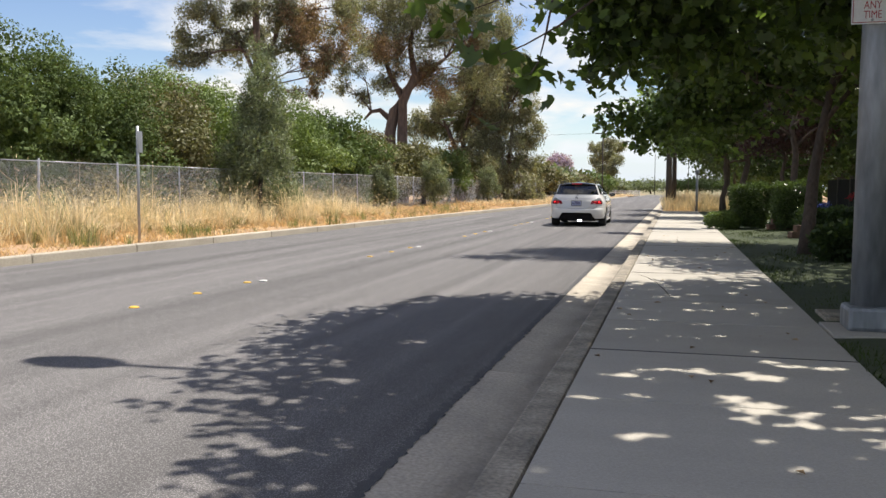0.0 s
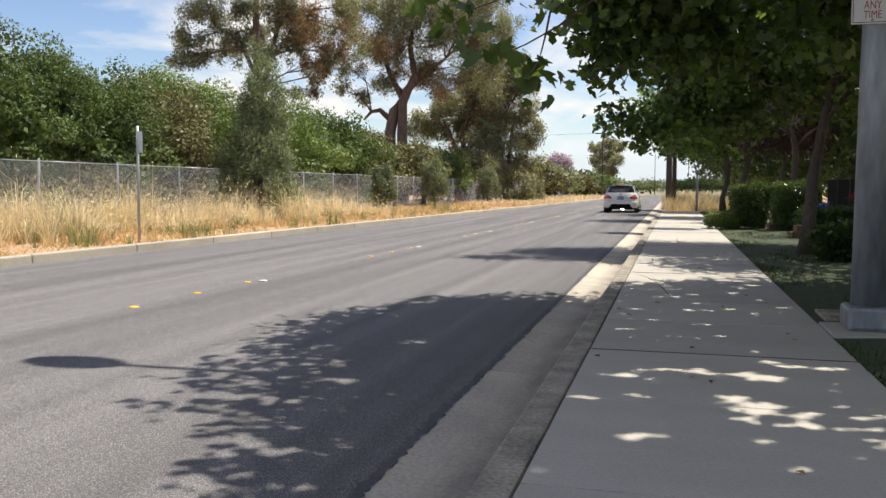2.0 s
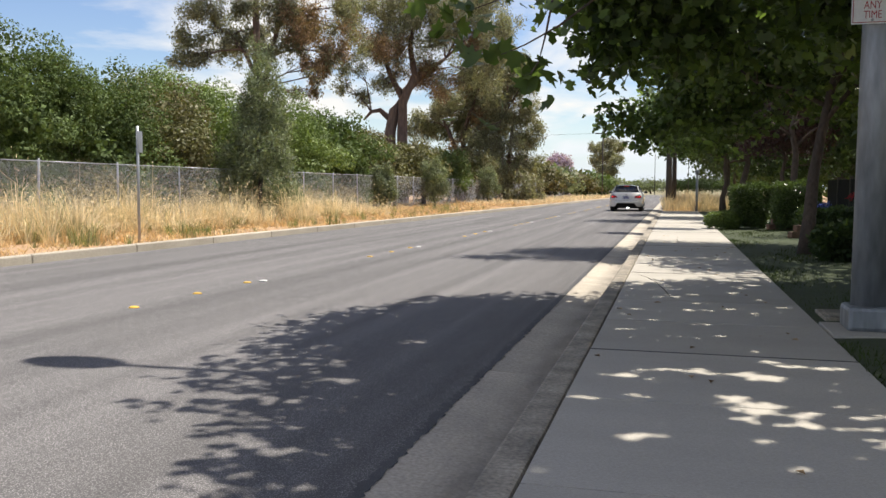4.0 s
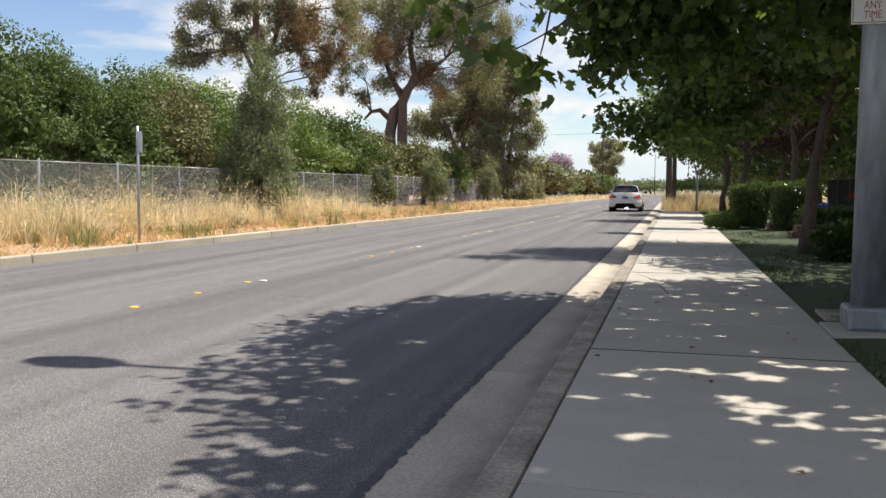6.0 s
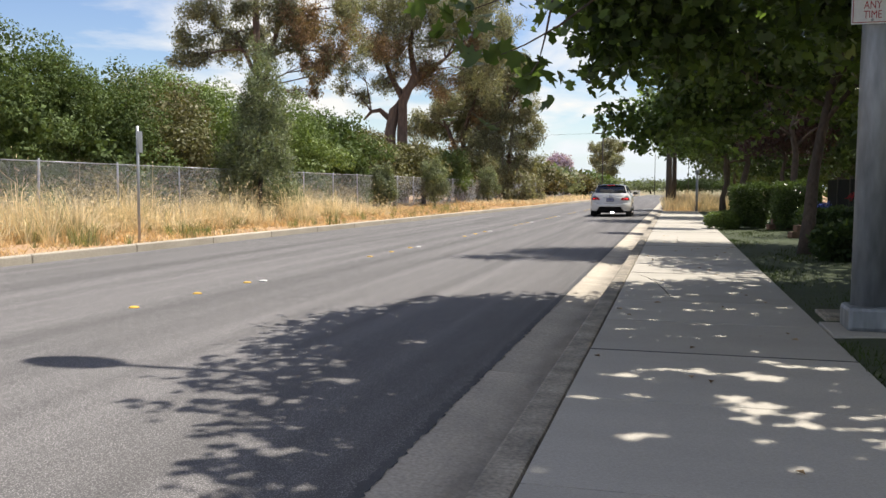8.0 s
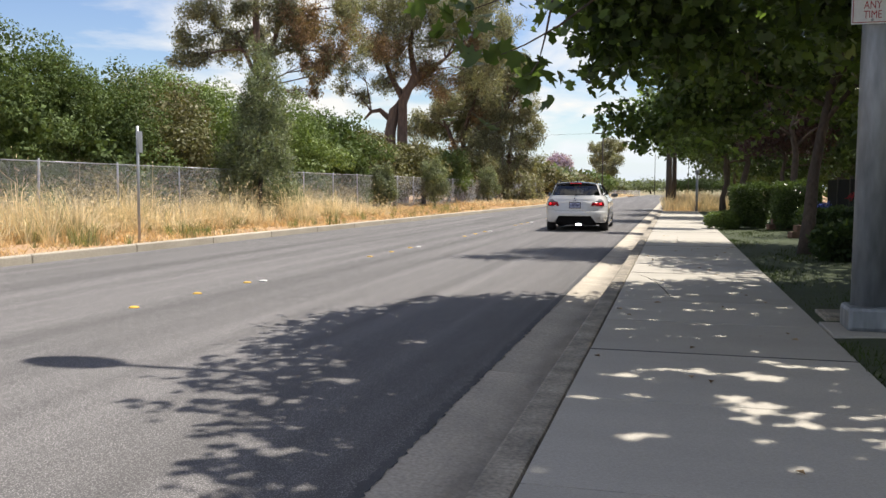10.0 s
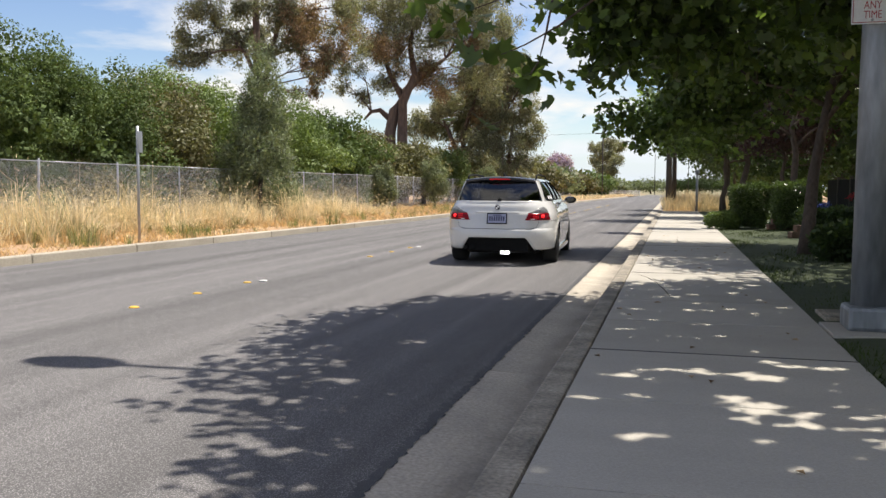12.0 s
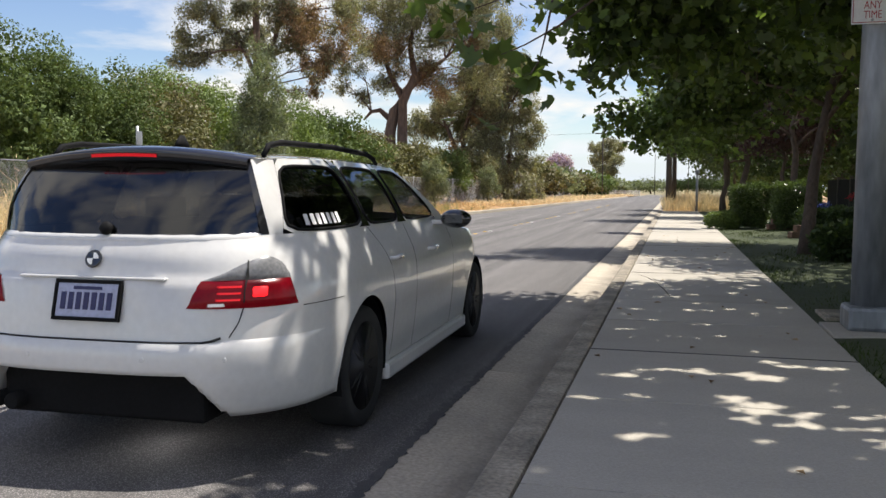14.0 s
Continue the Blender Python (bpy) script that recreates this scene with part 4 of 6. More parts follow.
# dark planting behind the lawn
for i, (x, y, w, h) in enumerate(((9.5, 58, 7, 5.5), (13, 50, 8, 6.0), (12, 68, 9, 6.0), (8.5, 76, 8, 5.5), (16, 42, 8, 6.0))):
    tree("garden_tree", x, y, 0.2, 160 + i, bush_blobs(160 + i, w, w, h, 0.0), 6000, 0.22, M_LEAF_OAK, M_BARK, "green tree far behind the lawn", height=h * 0.6, r0=0.14, spread=w * 0.2, shell=0.5, group="trees behind the lawn", inner=0.12)
for i, (x, y, w, h) in enumerate(((6.4, 13, 5.5, 7.5), (7.6, 18, 6.0, 8.5), (6.6, 23.5, 5.5, 8.0), (7.4, 30, 6.0, 7.0), (7.6, 36.5, 6.0, 6.0), (7.6, 44, 6.5, 6.0), (7.4, 52, 7.0, 6.0), (7.5, 62, 8.0, 6.5), (9.5, 9.0, 6.0, 8.0), (8.0, 2.0, 6.0, 7.5), (4.5, 70, 7.0, 6.5), (6.0, 84, 8.0, 7.0), (6.5, 100, 10.0, 7.0), (11.0, 27, 7.0, 8.0), (11.0, 40, 8.0, 8.5))):
    tree("garden_tree", x, y, 0.3, 130 + i, bush_blobs(130 + i, w, w, h, 0.2), 10000, 0.15, M_LEAF_DARK, M_BARK, "dark evergreen tree behind the lawn", height=h * 0.6, r0=0.16, spread=w * 0.2, shell=0.5, group="trees behind the lawn", inner=0.12, sub=(150, 0.35, 0.8))


# ---------------------------------------------------------------- the car
def paint(name, col, rough=0.25, coat=1.0):
    return mat(name, col, rough, var=0.04, scale=3, fine=30, coat=coat)


def tinted(name, col, through, rough=0.02):
    """Thin tinted pane: part mirror, part see-through."""
    m = bpy.data.materials.new(name)
    m.use_nodes = True
    nt = m.node_tree
    N, L = nt.nodes.new, nt.links.new
    nt.nodes.remove(nt.nodes["Principled BSDF"])
    fr = N("ShaderNodeFresnel"); fr.inputs["IOR"].default_value = 1.5
    gl = N("ShaderNodeBsdfGlossy"); gl.inputs["Roughness"].default_value = rough
    tr = N("ShaderNodeBsdfTransparent"); tr.inputs[0].default_value = (*[c * through for c in col], 1)
    ms = N("ShaderNodeMixShader")
    ad = N("ShaderNodeMath"); ad.operation = "MULTIPLY_ADD"; ad.inputs[1].default_value, ad.inputs[2].default_value = 1.0, 0.05
    L(fr.outputs[0], ad.inputs[0]); L(ad.outputs[0], ms.inputs[0]); L(tr.outputs[0], ms.inputs[1]); L(gl.outputs[0], ms.inputs[2])
    L(ms.outputs[0], nt.nodes["Material Output"].inputs["Surface"])
    return m


M_WHITE = paint("white_car_paint", (0.67, 0.66, 0.645))
M_BLACKP = paint("black_gloss", (0.015, 0.015, 0.018), 0.15)
M_TRIM = mat("black_plastic", (0.010, 0.010, 0.0105), 0.75, var=0.2, spec=0.1)
M_TYRE = mat("tyre_rubber", (0.018, 0.018, 0.018), 0.85, var=0.2, fine=80)
M_RIM = mat("dark_wheel_metal", (0.02, 0.02, 0.022), 0.45, 0.4, var=0.1)
M_LIP = mat("bright_wheel_lip", (0.28, 0.28, 0.29), 0.35, 0.9, var=0.1)
M_REDLENS = mat("red_lamp_lens", (0.11, 0.002, 0.006), 0.2, var=0.2, scale=20, spec=0.25)
M_REDLENS.node_tree.nodes["Principled BSDF"].inputs["Emission Color"].default_value = (0.5, 0.0, 0.010, 1)
M_REDLENS.node_tree.nodes["Principled BSDF"].inputs["Emission Strength"].default_value = 0.06
M_CLEARLENS = mat("smoked_lamp_lens", (0.20, 0.20, 0.205), 0.2, var=0.25, scale=18, coat=0.3)
M_BRAKE = glow("lit_brake_bulb", (1.0, 0.012, 0.016), 1.3)
M_BRAKE3 = glow("lit_brake_strip", (0.7, 0.006, 0.014), 0.24)
M_REVERSE = glow("lit_reverse_lamp", (1.0, 0.99, 1.0), 7.0)
M_GLASS_CAR = tinted("tinted_car_glass", (0.9, 0.95, 1.0), 0.55)
M_GLASS_REAR = tinted("dark_car_glass", (0.8, 0.85, 1.0), 0.10)
M_SEAT = mat("dark_upholstery", (0.03, 0.03, 0.032), 0.8, var=0.2)
M_PLATE = mat("plate_face", (0.43, 0.45, 0.60), 0.45, var=0.15, scale=12)
M_PLATE_INK = mat("plate_ink", (0.03, 0.03, 0.10), 0.5, var=0.1)
M_STICKER = mat("white_sticker", (0.8, 0.8, 0.8), 0.6, var=0.05)
M_SEAM = mat("panel_gap", (0.012, 0.012, 0.012), 0.9, var=0.1)

BELT = 1.06
REAR_Y = [(0.17, 0.16), (0.30, 0.055), (0.42, 0.008), (0.52, 0.0), (0.60, 0.012), (0.615, 0.03), (0.72, 0.045), (0.86, 0.07), (0.875, 0.085), (0.97, 0.105), (1.06, 0.15)]
HALF_W = [(0.17, 0.86), (0.26, 0.885), (0.40, 0.905), (0.55, 0.915), (0.70, 0.921), (0.82, 0.918), (0.90, 0.90), (0.98, 0.865), (1.06, 0.825)]


def curve_at(table, z):
    if z <= table[0][0]:
        return table[0][1]
    for (a, b), (c, d) in zip(table, table[1:]):
        if z <= c:
            return b + (d - b) * (z - a) / (c - a)
    return table[-1][1]


def hood(y):
    if y < 3.15:
        return 2.0
    u = (y - 3.15) / 1.69
    return BELT - 0.05 - 0.13 * u - 0.16 * u ** 3


def outline(z, n=220):
    """Half plan of the lower body at height z, from the rear centre to the front centre."""
    w, yr = curve_at(HALF_W, z), curve_at(REAR_Y, z)
    yf = 4.84 - 0.22 * max(0.0, (z - 0.55)) - 0.15 * max(0.0, 0.35 - z)
    Lr, Lf, nr, nf = 1.0, 1.25, 3.2, 2.6
    t = np.linspace(0, math.pi / 2, 400)
    a = np.stack([w * np.sin(t) ** (2 / nr), yr + Lr * (1 - np.cos(t) ** (2 / nr))], 1)
    b = np.stack([w * np.cos(t) ** (2 / nf), yf - Lf * (1 - np.sin(t) ** (2 / nf))], 1)
    p = np.concatenate([a, b])
    # wheel arch flare
    for yc in (1.125, 4.01):
        p[:, 0] += 0.018 * np.exp(-((p[:, 1] - yc) / 0.33) ** 2) * (p[:, 0] > 0.7) * max(0.0, 1 - abs(z - 0.62) / 0.4)
    s = np.concatenate([[0], np.cumsum(np.linalg.norm(np.diff(p, axis=0), axis=1))])
    q = np.linspace(0, s[-1], n)
    return np.stack([np.interp(q, s, p[:, 0]), np.interp(q, s, p[:, 1])], 1), q


def skin_point(z, key, by="y"):
    """Place and outward normal on the right body side at height z where the plan reaches y (or, at the rear, x)."""
    p, s = outline(z, 700)
    i = int(np.argmin(np.abs(p[:350, 0 if by == "x" else 1] - key))) if by == "x" else int(np.argmin(np.abs(p[:, 1] - key)))
    a, b = p[max(i - 2, 0)], p[min(i + 2, 699)]
    d = b - a
    nrm = Vector((d[1], -d[0], 0)).normalized()
    return Vector((p[i, 0], p[i, 1], min(z, hood(p[i, 1])))), nrm


def along(z, s_key):
    """Place and outward normal at arc length s_key from the rear centre."""
    p, s = outline(z, 900)
    i = int(np.argmin(np.abs(s - s_key)))
    d = p[min(i + 3, 899)] - p[max(i - 3, 0)]
    return Vector((p[i, 0], p[i, 1], z)), Vector((d[1], -d[0], 0)).normalized()


def arc_of(z, key, by):
    p, s = outline(z, 900)
    if by == "x":
        return float(s[int(np.argmin(np.abs(p[:400, 0] - key)))])
    return float(s[int(np.argmin(np.abs(p[:, 1] - key)))])


def skin_patch(bm, zlo, zhi, s_in, s_out, nz=6, ns=14, off=0.008, side=1):
    """A panel that lies on the lower body. s_in and s_out give its edges at v from 0 to 1."""
    grid = []
    for j in range(nz + 1):
        v = j / nz
        row = []
        for i in range(ns + 1):
            u = i / ns
            z = zlo(u) + (zhi(u) - zlo(u)) * v
            p, nrm = along(z, s_in(v) + (s_out(v) - s_in(v)) * u)
            e = off * min(1.0, 6 * min(u, 1 - u) + 0.25) * min(1.0, 5 * min(v, 1 - v) + 0.25)
            p = p + nrm * (e + 0.001)
            row.append(bm.verts.new((p.x * side, p.y, p.z)))
        grid.append(row)
    for j in range(nz):
        for i in range(ns):
            q = (grid[j][i], grid[j][i + 1], grid[j + 1][i + 1], grid[j + 1][i])
            bm.faces.new(q if side > 0 else q[::-1])
    return bm


def grid_mesh(rows, flip=False):
    bm = bmesh.new()
    vs = [[bm.verts.new(p) for p in r] for r in rows]
    for a, b in zip(vs, vs[1:]):
        for i in range(len(a) - 1):
            q = (a[i], a[i + 1], b[i + 1], b[i])
            bm.faces.new(q[::-1] if flip else q)
    return bm


def floor_of(x, y):
    """Lower edge of the bodywork: arched over the diffuser at the rear."""
    if y > 1.1:
        return 0.0
    low = 0.268
    if y > 0.5:
        return low
    if x < 0.47:
        return 0.468
    return max(low, 0.468 - 0.205 * min(1.0, (x - 0.47) / 0.13))


def lower_body(root):
    zs = [0.17, 0.21, 0.26, 0.30, 0.34, 0.38, 0.42, 0.46, 0.49, 0.52, 0.56, 0.60, 0.615, 0.65, 0.69, 0.72, 0.76, 0.80, 0.83, 0.86, 0.88, 0.91, 0.94, 0.97, 1.0, 1.03, 1.06]
    n = 220
    body, bump = bmesh.new(), bmesh.new()
    R = 0.372
    for side in (1, -1):
        pts = []
        for z in zs:
            p, _ = outline(z, n)
            pts.append([Vector((x * side, y, max(min(z, hood(y)), floor_of(x, y)))) for x, y in p])

        def inside(v):
            for yc in (1.125, 4.01):
                if abs(v.x) > 0.6 and math.hypot(v.y - yc, v.z - 0.33) < R:
                    return yc
            return None
        made = {}

        def vert(bm, j, i):
            if (bm, j, i) not in made:
                v = pts[j][i].copy()
                yc = inside(v)
                if yc is not None:
                    d = Vector((v.y - yc, v.z - 0.33))
                    d = d.normalized() * R if d.length > 1e-4 else Vector((0, R))
                    v.y, v.z = yc + d.x, 0.33 + d.y
                made[(bm, j, i)] = bm.verts.new(v)
            return made[(bm, j, i)]
        for j in range(len(zs) - 1):
            for i in range(n - 1):
                q = [(j, i), (j, i + 1), (j + 1, i + 1), (j + 1, i)]
                if all(inside(pts[a][b]) is not None for a, b in q):
                    continue
                y = pts[j][i].y
                bm = bump if (zs[j] < 0.612 and y < 0.78) else body
                f = [vert(bm, a, b) for a, b in q]
                if len({tuple(v.co) for v in f}) < 4:
                    f = [v for k, v in enumerate(f) if k == 0 or (v.co - f[k - 1].co).length > 1e-6]
                    if len(f) < 3:
                        continue
                try:
                    bm.faces.new(f if side > 0 else f[::-1])
                except ValueError:
                    pass
    # bonnet
    top, _ = outline(BELT, n)
    idx = [i for i in range(n) if top[i, 1] > 3.1]
    rows = []
    for i in idx:
        x, y = top[i]
        rows.append([Vector((x * u, y, min(BELT, hood(y)) + 0.035 * (1 - u * u) * min(1, x / 0.5))) for u in (-1, -0.75, -0.5, -0.25, 0, 0.25, 0.5, 0.75, 1)])
    for bm in (body, bump):
        bmesh.ops.remove_doubles(bm, verts=bm.verts, dist=0.0008)
        bmesh.ops.recalc_face_normals(bm, faces=bm.faces)
    part("body", body, M_WHITE, root, smooth=True)
    part("rear_bumper", bump, M_WHITE, root, smooth=True)
    part("bonnet", grid_mesh(rows, True), M_WHITE, root, smooth=True)


def roof_z(y):
    return 1.425 - 0.022 * ((y - 1.55) / 1.1) ** 2


COLS = [(0.46, 0.62), (1.34, 1.30), (1.41, 1.37), (2.02, 2.00), (2.13, 2.07), (2.93, 2.44), (3.16, 2.52)]
RAIL_X = 0.615


def side_point(yb, yt, v, side, off=0.0):
    base, nrm = skin_point(BELT, yb)
    e = 0.55 * v + 0.45 * v * v
    x = base.x + (RAIL_X - base.x) * e
    y = yb + (yt - yb) * v
    z = BELT + (roof_z(yt) - BELT) * (v if v < 0.9 else v)
    return Vector(((x + off) * side, y, z))


def rear_base(x):
    p, _ = skin_point(BELT, abs(x), "x")
    return p.y


def greenhouse(root):
    V0, V1 = 0.035, 0.90
    for side in (1, -1):
        # frame with rounded window openings
        bm = bmesh.new()
        for (a, b), glass in zip(zip(COLS, COLS[1:]), (True, False, True, False, True, False)):
            k = 10
            if not glass:
                cut = 0.0 if b is COLS[-1] else 0.92
                rows = [[side_point(c[0], c[1], cut + (1 - cut) * v / 8, side) for c in (a, b)] for v in range(9)]
                vs = [[bm.verts.new(p) for p in r] for r in rows]
                for r, s in zip(vs, vs[1:]):
                    bm.faces.new((r[0], r[1], s[1], s[0]))
                if cut:
                    part("door_pillar", grid_mesh([[side_point(a[0] - 0.02, a[1] - 0.02, cut * v / 8, side, 0.003), side_point(b[0] + 0.02, b[1] + 0.02, cut * v / 8, side, 0.003)] for v in range(9)], side < 0), M_BLACKP, root, "gloss black pillar", smooth=True)
                continue

            def at(u, v):
                return side_point(a[0] + (b[0] - a[0]) * u, a[1] + (b[1] - a[1]) * u, v, side)
            # outer border points and rounded inner border points, same count
            outer, inner = [], []
            m = 40
            for i in range(m):
                t = 2 * math.pi * (i + 0.5) / m
                c, s = math.cos(t), math.sin(t)
                g = max(abs(c), abs(s))
                ou, ov = 0.5 + 0.5 * c / g, 0.5 + 0.5 * s / g
                ex = 7.0
                h = (abs(c) ** ex + abs(s) ** ex) ** (-1 / ex)
                iu, iv = 0.5 + 0.49 * c * h, (V0 + V1) / 2 + (V1 - V0) / 2 * s * h
                outer.append((ou, ov)); inner.append((iu, iv))
            vo = [bm.verts.new(at(*q)) for q in outer]
            vi = [bm.verts.new(at(*q)) for q in inner]
            for i in range(m):
                j = (i + 1) % m
                bm.faces.new((vo[i], vo[j], vi[j], vi[i]))
            gb = bmesh.new()
            mid = [gb.verts.new(at(*q) - Vector((0.006 * side, 0, 0))) for q in inner]
            ring2 = [gb.verts.new(at(0.5 + (q[0] - 0.5) * 0.5, (V0 + V1) / 2 + (q[1] - (V0 + V1) / 2) * 0.5) - Vector((0.006 * side, 0, 0))) for q in inner]
            cen = gb.verts.new(at(0.5, (V0 + V1) / 2) - Vector((0.006 * side, 0, 0)))
            for i in range(m):
                j = (i + 1) % m
                gb.faces.new((mid[i], mid[j], ring2[j], ring2[i]))
                gb.faces.new((ring2[i], ring2[j], cen))
            w = part("side_window", gb, M_GLASS_REAR if a is COLS[0] else M_GLASS_CAR, root, "tinted side window", smooth=True)
            w.visible_shadow = False
            pts = [at(*q) + Vector((0.002 * side, 0, 0)) for q in inner]
            v, f = tube(pts + pts[:1], [0.008] * (m + 1), 5, False)
            part("window_trim", mesh_of("window_trim", v, f, M_TRIM, True), None, root)
        bmesh.ops.remove_doubles(bm, verts=bm.verts, dist=0.0005)
        part("side_frame", bm, M_WHITE, root, smooth=False)
        # rear pillar wraps from the tailgate glass to the quarter window
        s0, s1 = arc_of(BELT, 0.70, "x"), arc_of(BELT, COLS[0][0], "y")
        rows = []
        for v in range(9):
            f = v / 8
            row = []
            for i in range(7):
                u = i / 6
                base, _ = along(BELT, s0 + (s1 - s0) * u)
                tx, ty = 0.575 + (RAIL_X - 0.575) * math.sin(u * math.pi / 2), 0.46 + (COLS[0][1] - 0.46) * u * u
                e = 0.55 * f + 0.45 * f * f
                x = base.x + (tx - base.x) * e
                y = base.y + (ty - base.y) * f - 0.03 * math.sin(math.pi * f) * (1 - u) ** 2
                row.append(Vector((x * side, y, BELT + (roof_z(0.5) - BELT) * f)))
            rows.append(row)
        part("rear_pillar", grid_mesh(rows, side < 0), M_WHITE, root, smooth=True)
    # tailgate glass and its black border
    xs = [i / 12 * 2 - 1 for i in range(13)]

    def glass_at(x, v, out=0.0):
        b, t = (0.70 * x, rear_base(0.70 * x)), (0.575 * x, 0.40 + 0.06 * x * x)
        e = 0.55 * v + 0.45 * v * v
        return Vector((b[0] + (t[0] - b[0]) * e, b[1] + (t[1] - b[1]) * v - 0.03 * math.sin(math.pi * v) - out, BELT + (1.405 - BELT) * v))
    part("tailgate_glass", grid_mesh([[glass_at(x, v / 8) for x in xs] for v in range(9)]), M_GLASS_REAR, root, "dark tinted tailgate window", smooth=True)
    part("glass_border", grid_mesh([[glass_at(s, v / 8, 0.004) for s in (0.965, 1.0)] for v in range(9)]), M_BLACKP, root)
    part("glass_border", grid_mesh([[glass_at(s, v / 8, 0.004) for s in (-1.0, -0.965)] for v in range(9)]), M_BLACKP, root)
    # roof: white rails, black centre panel, black spoiler over the tailgate
    ys = [0.40 + i * 0.106 for i in range(21)]

    def roof_at(x, y):
        z = roof_z(max(y, 0.46)) + 0.052 * (1 - (x / RAIL_X) ** 2)
        yy = y + (0.07 * (x / RAIL_X) ** 2 if y < 0.5 else 0)
        return Vector((x, yy, z))
    part("roof_panel", grid_mesh([[roof_at(x * 0.50, y) + Vector((0, 0, 0.003)) for x in xs] for y in ys]), M_BLACKP, root, "black glass roof panel", smooth=True)
    for s in (1, -1):
        part("roof_edge", grid_mesh([[roof_at(s * (0.49 + 0.125 * i / 4), y) for i in range(5)] for y in ys], s < 0), M_WHITE, root, smooth=True)
        rail = [(s * 0.575, 0.60, roof_z(0.6) + 0.015), (s * 0.575, 0.66, 1.475), (s * 0.575, 0.80, 1.495), (s * 0.575, 1.5, 1.505), (s * 0.575, 2.1, 1.488), (s * 0.575, 2.25, 1.465), (s * 0.575, 2.32, roof_z(2.3) + 0.012)]
        v, f = tube(rail, [0.013, 0.016, 0.016, 0.016, 0.016, 0.015, 0.012], 8)
        part("roof_rail", mesh_of("roof_rail", v, f, M_TRIM, True), None, root, "dark roof rail")
    sp = []
    for x in xs:
        a = roof_at(x * 0.585, 0.46)
        sp.append([a + Vector((0, 0.10, 0.012)), a + Vector((0, 0, 0.012)), a + Vector((0, -0.13 + 0.02 * x * x, -0.008)), a + Vector((0, -0.135 + 0.02 * x * x, -0.022)), a + Vector((0, -0.12 + 0.02 * x * x, -0.05)), a + Vector((0, 0.02, -0.07))])
    part("spoiler", grid_mesh(sp), M_BLACKP, root, "black roof spoiler", smooth=True)
    bs = []
    for x in [i / 10 * 0.34 - 0.17 for i in range(11)]:
        a = roof_at(x, 0.46)
        q = (x / 0.585) ** 2
        bs.append([a + Vector((0, -0.138 + 0.02 * q, -0.029)), a + Vector((0, -0.131 + 0.02 * q, -0.043))])
    part("brake_strip", grid_mesh(bs), M_BRAKE3, root, "lit red third brake lamp")
    part("windscreen", grid_mesh([[Vector(((0.80 + (0.57 - 0.80) * v / 8) * x, (3.42 - 0.22 * x * x) + (2.48 - 3.42 + 0.20 * x * x) * v / 8, 1.03 + (1.435 + 0.03 * (1 - x * x) - 1.03) * v / 8 + 0.03 * math.sin(math.pi * v / 8))) for x in xs] for v in range(9)]),
         M_GLASS_CAR, root, smooth=True).visible_shadow = False
    fin = bmesh.new()
    lathe(fin, [(0.045, 0), (0.035, 0.03), (0.012, 0.065)], 10, Matrix.Translation((0, 0.85, 1.475)) @ Matrix.Diagonal((0.5, 1.6, 1, 1)))
    part("antenna", fin, M_TRIM, root, smooth=True)


def tail_lamps(root):
    for side in (1, -1):
        lo = lambda u: 0.752 - 0.006 * u + 0.008 * u * u
        split = lambda u: 0.868 + 0.004 * u
        hi = lambda u: 0.895 + 0.075 * math.sin(min(1, u * 1.25) * math.pi / 2) - 0.03 * max(0, u - 0.75) * 4
        s0, s1 = arc_of(0.85, 0.455, "x"), arc_of(0.85, 0.42, "y")
        lamp = part("tail_lamp", skin_patch(bmesh.new(), lo, split, lambda v: s0 + 0.05 * v, lambda v: s1 - 0.055 * v, 6, 18, 0.018, side), M_REDLENS, root, "red tail lamp, lit", smooth=True)
        part("clear_lens", skin_patch(bmesh.new(), split, hi, lambda v: s0 + 0.05 + 0.08 * v, lambda v: s1 - 0.055 - 0.05 * v, 4, 18, 0.016, side), M_CLEARLENS, lamp, "smoked upper lens", smooth=True)
        for k in range(3):
            zz = 0.785 + 0.028 * k
            part("light_bar", skin_patch(bmesh.new(), lambda u: zz, lambda u: zz + 0.009, lambda v: s0 + 0.11, lambda v: s0 + 0.235, 1, 6, 0.10, side), M_BRAKE3, lamp, "glowing red light bar")
        part("brake_bulb", skin_patch(bmesh.new(), lambda u: 0.79, lambda u: 0.852, lambda v: s0 + 0.262, lambda v: s0 + 0.345, 4, 5, 0.026, side), M_BRAKE, lamp, "bright red brake bulb", smooth=True)
        part("reverse_lens", skin_patch(bmesh.new(), lambda u: 0.762, lambda u: 0.775, lambda v: s0 + 0.08, lambda v: s0 + 0.17, 1, 5, 0.10, side), M_STICKER, lamp)
        part("lamp_divider", skin_patch(bmesh.new(), lambda u: 0.755, lambda u: 0.955, lambda v: s0 + 0.232, lambda v: s0 + 0.240, 6, 1, 0.10, side), M_SEAM, lamp)


def seam(root, pts, r=0.0045, name="panel_gap"):
    v, f = tube(pts, [r] * len(pts), 5)
    part(name, mesh_of(name, v, f, M_SEAM, True), None, root)


